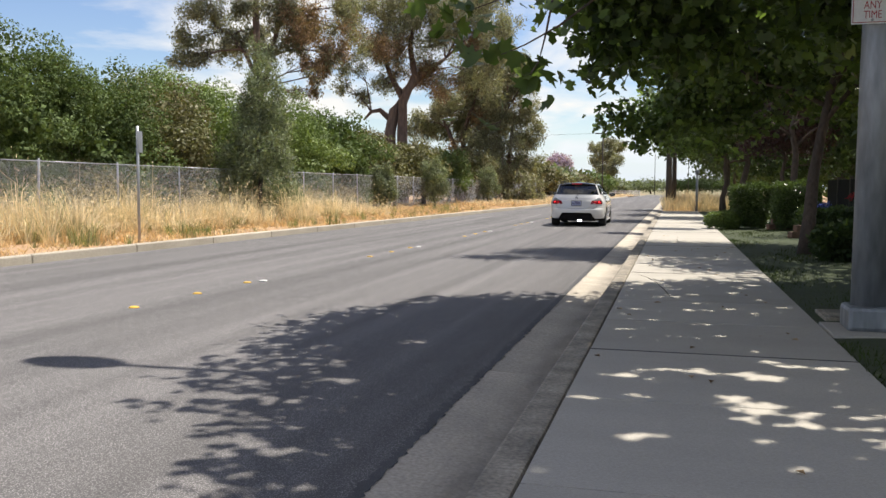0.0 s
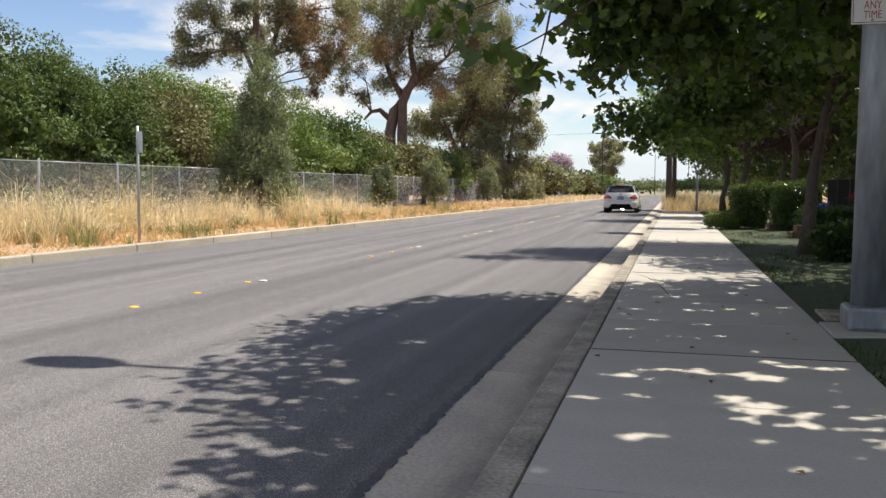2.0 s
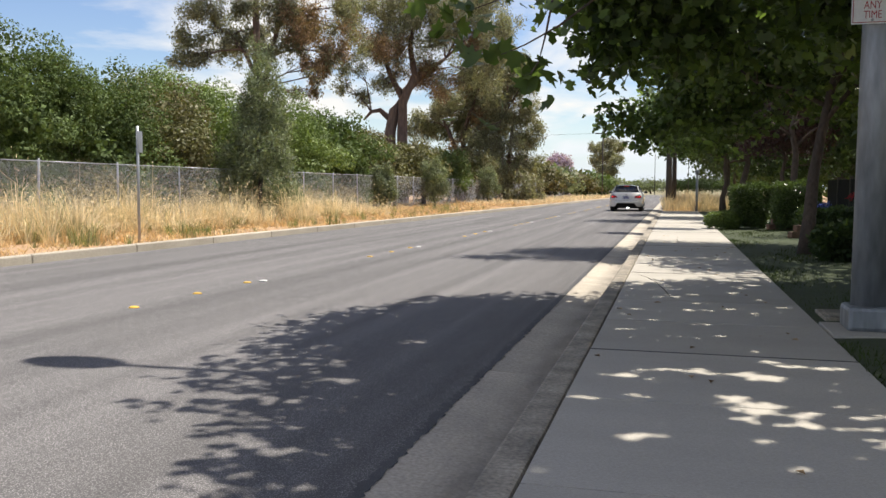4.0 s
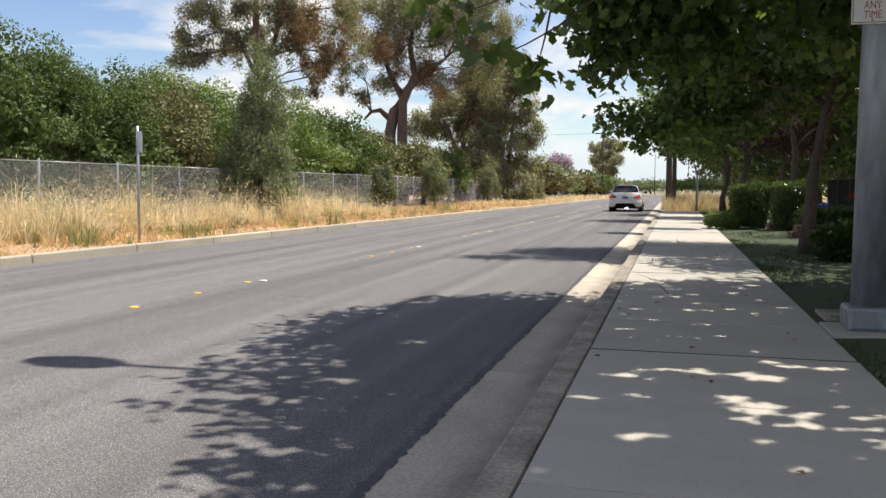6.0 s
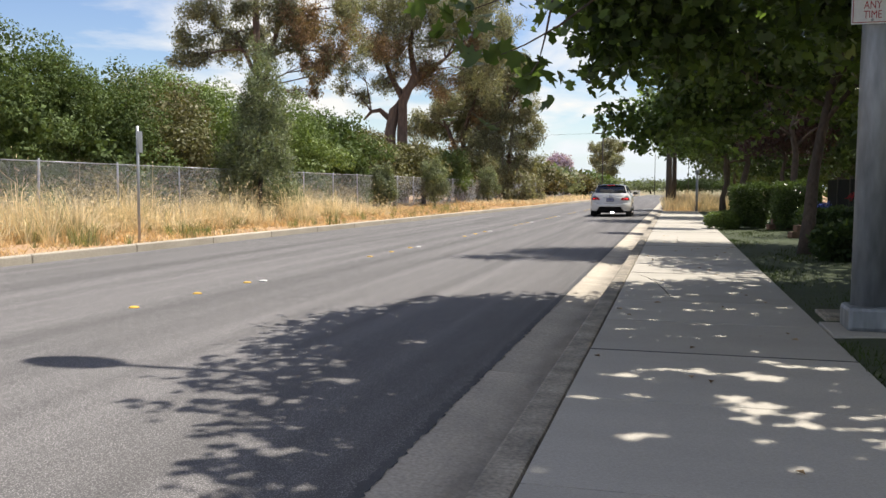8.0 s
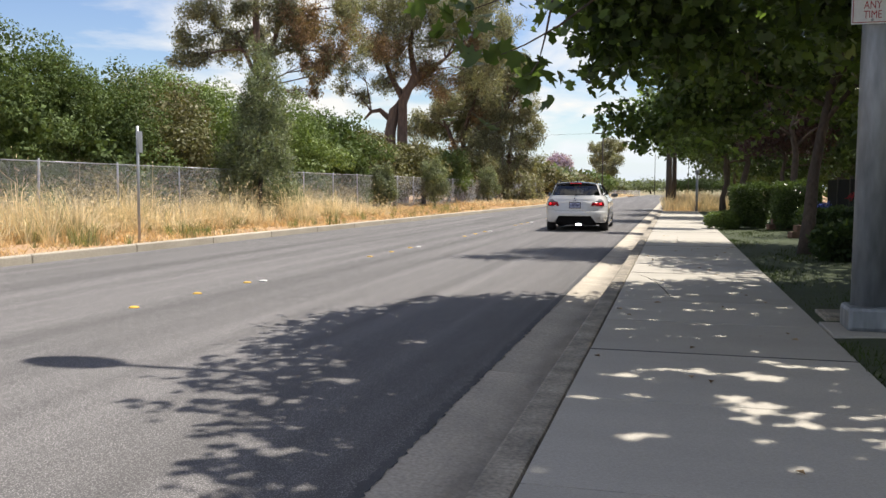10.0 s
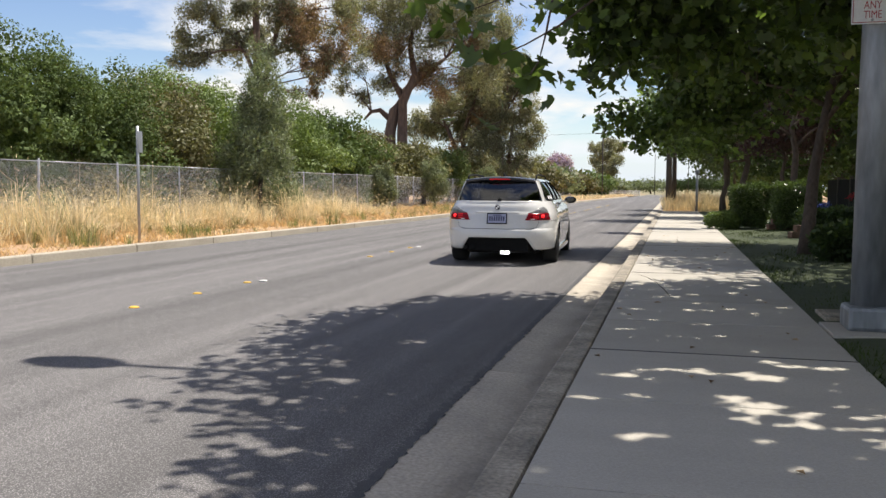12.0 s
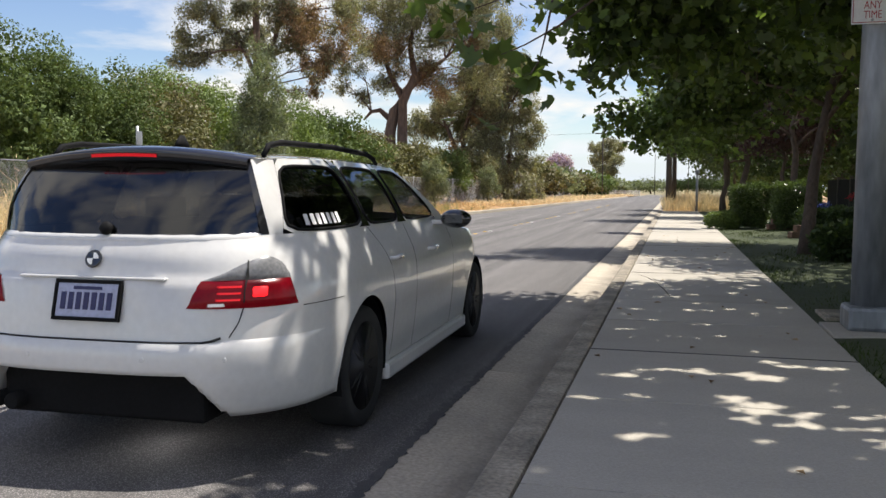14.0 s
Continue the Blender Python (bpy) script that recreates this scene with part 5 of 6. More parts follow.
def wheel(root, x, y, side, shared):
    w = new("wheel")
    w.parent, w.location = root, (x, y, WHEEL_R)
    if not shared:
        turn = pose(0, 0, 0, 0, 90, 0)
        t = lathe(bmesh.new(), [(0.235, -0.11), (0.30, -0.122), (0.318, -0.105), (WHEEL_R, -0.07), (WHEEL_R, 0.07), (0.318, 0.105), (0.30, 0.122), (0.235, 0.11)], 40, turn)
        me = bpy.data.meshes.new("tyre"); t.to_mesh(me); t.free(); me.materials.append(M_TYRE); me.shade_smooth()
        shared["tyre"] = me
        b = lathe(bmesh.new(), [(0.235, -0.108), (0.215, -0.06), (0.2, 0.06), (0.215, 0.1), (0.236, 0.112)], 40, turn)
        me = bpy.data.meshes.new("barrel"); b.to_mesh(me); b.free(); me.materials.append(M_RIM); me.shade_smooth()
        shared["barrel"] = me
        pv, pf = [], []
        ring = [Vector((0.105, 0.228 * math.cos(2 * math.pi * k / 40), 0.228 * math.sin(2 * math.pi * k / 40))) for k in range(41)]
        shared["rim_lip"] = mesh_of("rim_lip", *tube(ring, [0.007] * 41, 6, False), M_LIP, True)
        me_s = tube([(0.085, 0.03, 0), (0.10, 0.10, 0.0), (0.095, 0.222, 0.0)], [0.024, 0.018, 0.02], 6)
        shared["spoke"] = mesh_of("spoke", *me_s, M_RIM, True)
        h = lathe(bmesh.new(), [(0.06, 0.05), (0.06, 0.09), (0.035, 0.102)], 20, turn)
        me = bpy.data.meshes.new("hub"); h.to_mesh(me); h.free(); me.materials.append(M_RIM); me.shade_smooth()
        shared["hub"] = me
    flip = 0 if side > 0 else math.pi
    for nm in ("tyre", "barrel", "rim_lip", "hub"):
        o = new(nm if nm != "barrel" else "rim", shared[nm])
        o.parent = w
        o.rotation_euler = (0, 0, flip)
    for k in range(10):
        o = new("spoke", shared["spoke"])
        o.parent = w
        o.rotation_mode = "XYZ"
        o.rotation_euler = (2 * math.pi * k / 10 + (0.16 if k % 2 else -0.16), 0, flip)
    return w


WHEEL_R = 0.325


def car():
    root = tagged(new("estate_car"), "white estate car with dark windows and lit red tail lamps", "car")
    lower_body(root)
    greenhouse(root)
    tail_lamps(root)
    # dark diffuser and underbody
    bm = box_mesh(-0.51, 0.51, 0.13, 0.80, 0.238, 0.52, bevel=0.02)
    part("diffuser", bm, M_TRIM, root, "black rear diffuser")
    part("underbody", box_mesh(-0.58, 0.58, 0.7, 4.6, 0.17, 0.55, bevel=0.02), M_TRIM, root)
    part("sill_floor", box_mesh(-0.80, 0.80, 1.53, 3.61, 0.158, 0.30, bevel=0.01), M_TRIM, root)
    part("rear_floor", box_mesh(-0.76, 0.76, 0.46, 0.78, 0.245, 0.34, bevel=0.01), M_TRIM, root)
    part("floor_tub", box_mesh(-0.82, 0.82, 0.45, 3.5, 0.72, 0.78, bevel=0.01), M_SEAT, root)
    part("reverse_lamp", box_mesh(0.0, 0.145, 0.50, 0.54, 0.168, 0.237, bevel=0.004), M_REVERSE, root, "bright white reversing lamp under the bumper")
    for x in (-0.52, -0.42):
        bm = lathe(bmesh.new(), [(0.030, 0), (0.036, 0.0), (0.036, 0.25), (0.030, 0.25)], 16, pose(x, 0.06, 0.30, -90, 0, 0))
        part("exhaust_tip", bm, M_TRIM, root, smooth=True)
    # liners of the wheel arches
    for side in (1, -1):
        for yc in (1.125, 4.01):
            rows = []
            for i in range(19):
                t = math.pi * (i / 18 * 1.16 - 0.08)
                rows.append([Vector((side * x, yc + 0.368 * math.cos(t), 0.33 + 0.368 * math.sin(t))) for x in (0.56, 0.905)])
            part("arch_liner", grid_mesh(rows), M_TRIM, root)
            part("arch_wall", box_mesh(min(side * 0.55, side * 0.58), max(side * 0.55, side * 0.58), yc - 0.37, yc + 0.37, 0.2, 0.70), M_TRIM, root)
        # side skirt
        part("side_skirt", box_mesh(min(side * 0.80, side * 0.915), max(side * 0.80, side * 0.915), 1.52, 3.62, 0.16, 0.255, bevel=0.02), M_WHITE, root)
        # mirror
        mb = bmesh.new()
        bmesh.ops.create_uvsphere(mb, u_segments=16, v_segments=10, radius=1.0, matrix=Matrix.Translation((side * 1.01, 2.82, 1.055)) @ Matrix.Diagonal((0.115, 0.075, 0.068, 1)))
        mir = part("door_mirror", mb, M_BLACKP, root, "black door mirror", smooth=True)
        part("mirror_arm", box_mesh(min(side * 0.83, side * 0.95), max(side * 0.83, side * 0.95), 2.80, 2.86, 1.015, 1.045, bevel=0.008), M_WHITE, mir)
        part("mirror_glass", box_mesh(min(side * 0.945, side * 1.075), max(side * 0.945, side * 1.075), 2.747, 2.752, 1.025, 1.085, bevel=0.002), M_BLACKP, mir)
        # doors: gaps and handles
        for y, z0, z1 in ((1.60, 0.30, 0.62), (2.08, 0.26, BELT), (3.12, 0.26, 0.98)):
            seam(root, [skin_point(z0 + (z1 - z0) * i / 10, y)[0] * 1 if side > 0 else Vector((-skin_point(z0 + (z1 - z0) * i / 10, y)[0].x, y, z0 + (z1 - z0) * i / 10)) for i in range(11)], 0.0015)
        arc = []
        for i in range(9):
            t = i / 8
            y, z = 1.60 - 0.22 * t * t, 0.62 + (BELT - 0.62) * t
            p, _ = skin_point(z, y)
            arc.append(Vector((p.x * side, p.y, p.z)))
        seam(root, arc, 0.0015)
        for z0 in (0.262,):
            seam(root, [Vector((side * skin_point(z0, 1.6 + 0.15 * i)[0].x, 1.6 + 0.15 * i, z0)) for i in range(11)], 0.0015)
        for y in (1.56, 2.42):
            p, nr = skin_point(0.865, y + 0.08)
            part("door_handle", tubes_mesh("door_handle", [([(side * (p.x - 0.01), y, 0.865), (side * (p.x + 0.022), y + 0.03, 0.867), (side * (p.x + 0.022), y + 0.17, 0.869), (side * (p.x - 0.01), y + 0.2, 0.869)], [0.012, 0.013, 0.013, 0.012])], M_WHITE, 8), None, root)
        # seat and headlamp
        part("headlamp", skin_patch(bmesh.new(), lambda u: 0.66, lambda u: 0.76, lambda v: arc_of(0.7, 4.25, "y"), lambda v: arc_of(0.7, 4.62, "y"), 3, 8, 0.006, side), M_CLEARLENS, root)
        st = bmesh.new()
        box(st, side * 0.36 - 0.25, side * 0.36 + 0.25, 2.05, 2.20, 0.78, 1.22, bevel=0.05)
        fs = part("front_seat", st, M_SEAT, root, "dark front seat", smooth=True)
        part("head_rest", box_mesh(side * 0.36 - 0.13, side * 0.36 + 0.13, 2.06, 2.16, 1.23, 1.38, bevel=0.04), M_SEAT, fs, smooth=True)
        part("rear_head_rest", box_mesh(side * 0.38 - 0.12, side * 0.38 + 0.12, 1.26, 1.35, 1.08, 1.22, bevel=0.03), M_SEAT, root, smooth=True)
    part("rear_bench", box_mesh(-0.66, 0.66, 1.22, 1.38, 0.78, 1.10, bevel=0.05), M_SEAT, root, smooth=True)
    part("dashboard", box_mesh(-0.74, 0.74, 2.85, 3.3, 0.78, 1.02, bevel=0.05), M_SEAT, root, smooth=True)
    # tailgate edge over the bumper, and up beside the lamps
    pts = []
    s_end = arc_of(0.615, 0.60, "x")
    for i in range(31):
        s = -s_end + 2 * s_end * i / 30
        p, nr = along(0.612, abs(s))
        pts.append(Vector((p.x * (1 if s >= 0 else -1), p.y - 0.004, 0.608 + 0.02 * max(0, abs(s) / s_end - 0.9) * 10)))
    seam(root, pts, 0.006)
    for side in (1, -1):
        col = []
        for i in range(7):
            z = 0.628 + 0.125 * i / 6
            p, nr = along(z, s_end + 0.03 + 0.055 * math.sin(i / 6 * math.pi / 2))
            col.append(Vector((p.x * side, p.y - 0.003, z)))
        seam(root, col, 0.0025)
        p0 = []
        for i in range(8):
            y = 0.42 + 0.05 * i
            p, _ = skin_point(0.74, y)
            p0.append(Vector((p.x * side, p.y, 0.742)))
        seam(root, p0, 0.0022)
        for x in (0.28, 0.62):
            p, nr = skin_point(0.535, x, "x")
            bm = lathe(bmesh.new(), [(0.011, 0), (0.011, 0.003), (0.007, 0.004)], 12, pose(p.x * side, p.y - 0.001, 0.535, 90, 0, 0))
            part("parking_sensor", bm, M_WHITE, root)
    # number plate in its dark frame, with plain bars; emblem disc; handle strip; wiper
    tilt = pose(0, 0.052, 0.777, -14, 0, 0)
    pl = part("number_plate", box(bmesh.new(), -0.152, 0.152, -0.012, 0, -0.076, 0.076, bevel=0.004), M_PLATE, root, "pale blue number plate with dark characters")
    pl.matrix_basis = tilt
    for a in ((-0.165, 0.165, 0.074, 0.09), (-0.165, 0.165, -0.09, -0.074)):
        part("plate_frame", box_mesh(a[0], a[1], -0.018, 0.004, a[2], a[3], bevel=0.003), M_TRIM, pl)
    for a in ((-0.166, -0.15), (0.15, 0.166)):
        part("plate_frame", box_mesh(a[0], a[1], -0.018, 0.004, -0.0735, 0.0735, bevel=0.003), M_TRIM, pl)
    for i in range(7):
        part("plate_bar", box_mesh(-0.128 + 0.038 * i, -0.128 + 0.038 * i + 0.024, -0.0155, -0.011, -0.042, 0.034), M_PLATE_INK, pl)
    part("plate_band", box_mesh(-0.07, 0.07, -0.0155, -0.011, 0.046, 0.060), M_PLATE_INK, pl)
    p, nr = skin_point(0.955, 0.0, "x")
    em = part("emblem", lathe(bmesh.new(), [(0.041, 0), (0.041, 0.006), (0.034, 0.009), (0.030, 0.007)], 24, pose(0, 0.098, 0.955, 70, 0, 0)), M_BLACKP, root, "round black and white emblem", smooth=True)
    for k in range(2):
        bm = bmesh.new()
        c = bm.verts.new((0, 0, 0.0095))
        ring = [bm.verts.new((0.028 * math.cos(math.pi * k + math.pi / 2 * i / 6), 0.028 * math.sin(math.pi * k + math.pi / 2 * i / 6), 0.0095)) for i in range(7)]
        for i in range(6):
            bm.faces.new((c, ring[i], ring[i + 1]))
        bmesh.ops.transform(bm, matrix=pose(0, 0.098, 0.955, 70, 0, 0), verts=bm.verts)
        part("emblem_field", bm, M_STICKER, em)
    part("handle_strip", box_mesh(-0.36, 0.36, 0.068, 0.11, 0.870, 0.882, bevel=0.005), M_WHITE, root)
    part("belt_strip", grid_mesh([[Vector((0.70 * x, rear_base(0.70 * x) - 0.014, z)) for x in [i / 10 - 1 for i in range(21)]] for z in (1.035, 1.052)] + [[Vector((0.70 * x, rear_base(0.70 * x) + 0.01, 1.068)) for x in [i / 10 - 1 for i in range(21)]]]), M_WHITE, root, smooth=True)
    part("wiper_hub", lathe(bmesh.new(), [(0.03, 0), (0.028, 0.02), (0.012, 0.028)], 14, pose(0.03, 0.155, 1.085, 60, 0, 0)), M_TRIM, root, smooth=True)
    # white lettering strip on the quarter windows, as plain bars
    for side in (1,):
        for i in range(7):
            yb = 0.62 + 0.058 * i
            bm = grid_mesh([[side_point(yb + e, yb + e, v, side, 0.004) for e in (0.0, 0.036)] for v in (0.10, 0.25)], side < 0)
            part("sticker_bar", bm, M_STICKER, root)
    shared = {}
    for side, x in ((1, 0.79), (-1, -0.79)):
        for y in (1.125, 4.01):
            wheel(root, x, y, side, shared)
    return root


wagon = car()


# ---------------------------------------------------------------- street furniture
def lettering(text, size, m, material, parent, name="lettering"):
    cu = bpy.data.curves.new(name, "FONT")
    cu.body, cu.size, cu.align_x, cu.align_y, cu.extrude = text, size, "CENTER", "CENTER", 0.0012
    cu.materials.append(material)
    ob = new(name, cu)
    ob.parent = parent
    ob.matrix_basis = m
    return ob


M_SIGN_RED = mat("sign_red", (0.34, 0.02, 0.025), 0.5, var=0.1)
M_JOINT = mat("joint_felt", (0.07, 0.065, 0.06), 0.95, var=0.3, scale=8)
M_BOTTS = mat("yellow_marker", (0.62, 0.38, 0.04), 0.5, var=0.2, scale=20, obj=0.15)
M_CERAMIC = mat("white_marker", (0.7, 0.69, 0.64), 0.5, var=0.15, scale=20)


def street_light():
    root = tagged(new("street_lamp"), "galvanised street lamp pole with a long arm, on a concrete footing", "street lamp")
    root.location = (1.545, 7.62, 0.15)
    bm = bmesh.new()
    lathe(bm, [(0.142, 0.18), (0.136, 2.0), (0.10, 6.0), (0.085, 8.15), (0.05, 8.2)], 28)
    part("pole", bm, M_POLE, root, smooth=True)
    part("base_cover", box_mesh(-0.19, 0.19, -0.19, 0.19, 0.0, 0.2, bevel=0.035), M_POLE, root)
    part("footing", box_mesh(-0.33, 0.36, -0.42, 0.30, -0.25, 0.006, bevel=0.01), M_CONC, root, "concrete footing")
    arm = [(0, 0, 7.75), (-0.8, 0, 8.05), (-1.6, 0, 8.2), (-2.4, 0, 8.25)]
    part("arm", tubes_mesh("arm", [(arm, [0.05, 0.045, 0.04, 0.035])], M_POLE, 10), None, root)
    hd = bmesh.new()
    bmesh.ops.create_uvsphere(hd, u_segments=18, v_segments=10, radius=1.0, matrix=Matrix.Translation((-2.70, 0, 8.25)) @ Matrix.Diagonal((0.42, 0.21, 0.11, 1)))
    part("lamp_head", hd, M_POLE, root, smooth=True)
    # parking sign on the pole: the lower lines can be read
    sg = part("sign_plate", box_mesh(-0.152, 0.152, -0.004, 0, -0.225, 0.225, bevel=0.0015), M_SIGN, root, "white sign with red words and a red border")
    sg.location = (-0.092, -0.16, 2.632)
    for a in ((-0.142, 0.142, -0.214, -0.209), (-0.142, 0.142, 0.209, 0.214), (-0.142, -0.137, -0.209, 0.209), (0.137, 0.142, -0.209, 0.209)):
        part("border", box_mesh(a[0], a[1], -0.0065, -0.003, a[2], a[3]), M_SIGN_RED, sg)
    for text, z in (("ANY", -0.083), ("TIME", -0.156)):
        lettering(text, 0.084, pose(0.0, -0.0045, z, 90, 0, 0) @ Matrix.Diagonal((0.74, 1, 1, 1)), M_SIGN_RED, sg)
    for z in (-0.195, 0.195):
        part("bolt", lathe(bmesh.new(), [(0.011, 0), (0.011, 0.005), (0.006, 0.008)], 10, pose(0, -0.004, z, 90, 0, 0)), M_GALV, sg)
    for z in (2.5, 2.78):
        v, f = tube([(0.137 * math.cos(t * math.pi / 8), 0.137 * math.sin(t * math.pi / 8), z) for t in range(17)], [0.012] * 17, 5, False)
        part("band", mesh_of("band", v, f, M_GALV, True), None, root)


street_light()
# service box lid in the lawn
lid = tagged(new("service_box"), "small concrete service box set flush in the lawn", "utility box")
lid.location = (1.52, 8.42, 0.15)
part("rim", box_mesh(-0.22, 0.22, -0.30, 0.30, -0.2, 0.012, bevel=0.01), M_CONC_OLD, lid)
part("cover", box_mesh(-0.17, 0.17, -0.25, 0.25, 0.0, 0.02, bevel=0.006), M_CONC_OLD, lid)


def verge_sign():
    root = tagged(new("road_sign"), "steel sign post at the far kerb, sign seen from the side", "sign")
    root.location = (-10.66, 15.75, 0.12)
    part("post", tubes_mesh("post", [([(0, 0, -0.1), (0, 0, 1.2), (0, 0, 2.38)], [0.03, 0.03, 0.03])], M_GALV, 8), None, root)
    sg = part("sign_plate", box_mesh(0.035, 0.039, -0.15, 0.15, -0.22, 0.22, bevel=0.001), M_POLE, root, "grey back of a sign")
    sg.location = (0, 0.02, 2.06)
    sg.rotation_euler = (0, 0, radians(14))


verge_sign()


def markers():
    bm = bmesh.new()
    lathe(bm, [(0.055, 0.0), (0.052, 0.008), (0.038, 0.016), (0.015, 0.019)], 16)
    me = bpy.data.meshes.new("road_marker"); bm.to_mesh(me); bm.free(); me.materials.append(M_BOTTS); me.shade_smooth()
    refl = bpy.data.meshes.new("reflector"); b = box_mesh(-0.05, 0.05, -0.05, 0.05, 0, 0.017, bevel=0.012); b.to_mesh(refl); b.free(); refl.materials.append(M_CERAMIC)
    for g in range(9):
        y0 = 7.95 + 7.13 * g
        x0 = -5.46 + 0.012 * g * 7
        for k in range(3):
            root = tagged(new("road_marker", me), "yellow ceramic road marker on the centre line", "road marker", "centre line markers")
            root.location = (x0, y0 + 1.26 * k, 0.0)
        root = tagged(new("reflector", refl), "pale reflective road marker on the centre line", "road marker", "centre line reflectors")
        root.location = (x0 + 0.12, y0 + 2.74, 0.0)


markers()


# ---------------------------------------------------------------- hedges and shrubs on the lawn side
def clipped_hedge(x, y, w, d, h, seed, n, label, round_top=0.35, leaf=None, size=0.055, foot=1.0):
    rng = np.random.default_rng(seed)
    root = new("clipped_hedge")
    root.location = (x, y, 0.17)
    u = rng.random((n, 3)) * 2 - 1
    f = rng.integers(0, 5, n)
    for ax, val, k in ((0, 1, 0), (0, -1, 1), (1, 1, 2), (1, -1, 3), (2, 1, 4)):
        u[f == k, ax] = val
    # rounded box
    r = np.linalg.norm(u, axis=1) / np.maximum(np.abs(u).max(axis=1), 1e-6)
    u = u / (1 + round_top * (r - 1))[:, None]
    c = u * np.array([w / 2, d / 2, h / 2]) + np.array([0, 0, h / 2])
    c[:, :2] *= (foot + (1 - foot) * np.clip(c[:, 2] / h, 0, 1))[:, None]
    c += rng.normal(size=(n, 3)) * 0.035 + u * 0.04 * np.sin(c[:, [1, 2, 0]] * 7)
    a = rng.normal(size=(n, 3)) + u
    a /= np.linalg.norm(a, axis=1)[:, None]
    b = np.cross(a, rng.normal(size=(n, 3)))
    b /= np.linalg.norm(b, axis=1)[:, None]
    s = size * rng.uniform(0.6, 1.4, n)[:, None]
    co = np.stack([c, c + s * (0.4 * a + 0.35 * b), c + s * a, c + s * (0.4 * a - 0.35 * b)], 1)
    part("foliage", quads_mesh("foliage", co, 4, leaf or M_HEDGE), None, root)
    core = box_mesh(-w * 0.43 * foot, w * 0.43 * foot, -d * 0.43 * foot, d * 0.43 * foot, 0.05, h * 0.93, bevel=min(w, d, h) * 0.18)
    part("hedge_core", core, M_LEAF_DARK, root)
    return tagged(root, label, "hedge", "clipped hedges")


clipped_hedge(2.12, 26.2, 1.12, 1.0, 1.22, 201, 11000, "clipped green hedge, wider at the top, on the lawn", 0.25, foot=0.68)
clipped_hedge(3.22, 25.2, 1.2, 1.0, 1.28, 202, 11000, "clipped green hedge with a pale sunlit top", 0.25, foot=0.85)
clipped_hedge(3.75, 23.0, 1.5, 1.0, 0.62, 203, 9000, "low clipped green hedge beside the planting bed")
clipped_hedge(1.36, 26.0, 0.85, 0.8, 0.42, 204, 5000, "small yellow-green shrub at the lawn's edge", 0.7, M_LEAF_BRIGHT)
clipped_hedge(2.62, 14.9, 0.75, 0.9, 0.52, 205, 6000, "loose dark green shrub under the trees", 0.7, M_LEAF_DARK, 0.09)
M_FLOWER_BLUE = mat("blue_petals", (0.12, 0.16, 0.5), 0.6, var=0.2, island=0.3)
M_FLOWER_RED = mat("red_petals", (0.5, 0.02, 0.03), 0.6, var=0.2, island=0.3)
for fx, fy, fz, fm, fl in ((3.65, 23.9, 0.88, M_FLOWER_BLUE, "blue flowers over the low hedge"), (4.45, 23.9, 1.1, M_FLOWER_RED, "red flowers beside the dark fence")):
    rng = np.random.default_rng(int(fx * 100))
    root = tagged(new("flower_clump"), fl, "flowers")
    root.location = (fx, fy, 0.2)
    part("stems", tubes_mesh("stems", [([(0.03 * k - 0.1, 0, 0), (0.05 * k - 0.15, 0.02, fz - 0.25)], [0.006, 0.004]) for k in range(7)], M_HEDGE, 4), None, root)
    part("petals", quads_mesh("petals", leaves(rng, [(0, 0, fz - 0.2, 0.24, 0.15, 0.07)], 160, 0.05, 0.9), 4, fm), None, root)


def wall_low():
    root = tagged(new("dark_fence"), "dark panel fence behind the hedges", "fence")
    for i in range(9):
        y = 16.5 + 2.4 * i
        part("post", box_mesh(5.96, 6.08, y - 0.05, y + 0.05, 0.2, 1.75, bevel=0.01), M_WOOD, root)
        part("panel", box_mesh(6.0, 6.04, y + 0.06, y + 2.34, 0.3, 1.65, bevel=0.005), M_TRIM, root)


wall_low()


M_TERRACOTTA = mat("planter_stone", (0.20, 0.12, 0.085), 0.9, var=0.3, scale=5, fine=40, bump=0.4, obj=0.2)


def planter_edge(x, y, n, turn):
    root = tagged(new("planter_edge"), "low reddish block edging of a planting bed", "planter", "planter edgings")
    root.location, root.rotation_euler = (x, y, 0.2), (0, 0, radians(turn))
    me = None
    for row in range(2):
        for i in range(n):
            if me is None:
                ob = part("block", box_mesh(0.0, 0.29, -0.1, 0.1, 0.0, 0.14, bevel=0.012), M_TERRACOTTA, root)
                me = ob.data
            else:
                ob = new("block", me)
                ob.parent = root
            ob.location = (i * 0.3 + (0.12 if row else 0), 0, row * 0.145 - 0.02)


planter_edge(2.5, 25.3, 2, 20)
planter_edge(2.55, 21.0, 3, 20)


def utility_pole(x, y, h, r, label, arm=True):
    root = tagged(new("utility_pole"), label, "utility pole")
    root.location = (x, y, 0.05)
    part("pole", tubes_mesh("pole", [([(0, 0, -0.2), (0, 0, h * 0.5), (0, 0, h)], [r, r * 0.9, r * 0.75])], M_WOOD, 10), None, root)
    if arm:
        part("crossarm", box_mesh(-1.1, 1.1, -0.06, 0.06, h - 0.7, h - 0.56, bevel=0.01), M_WOOD, root)
    return root


utility_pole(-0.28, 48.5, 6.5, 0.17, "dark wooden pole past the pavement's end", False)
utility_pole(-0.0, 48.9, 6.2, 0.13, "thin wooden pole standing beside another", False)
utility_pole(-9.6, 122, 9.4, 0.11, "distant wooden utility pole with a crossarm")
utility_pole(-4.0, 190, 8.5, 0.08, "distant thin wooden utility pole", False)
utility_pole(3.0, 200, 9.0, 0.08, "distant thin wooden utility pole", False)


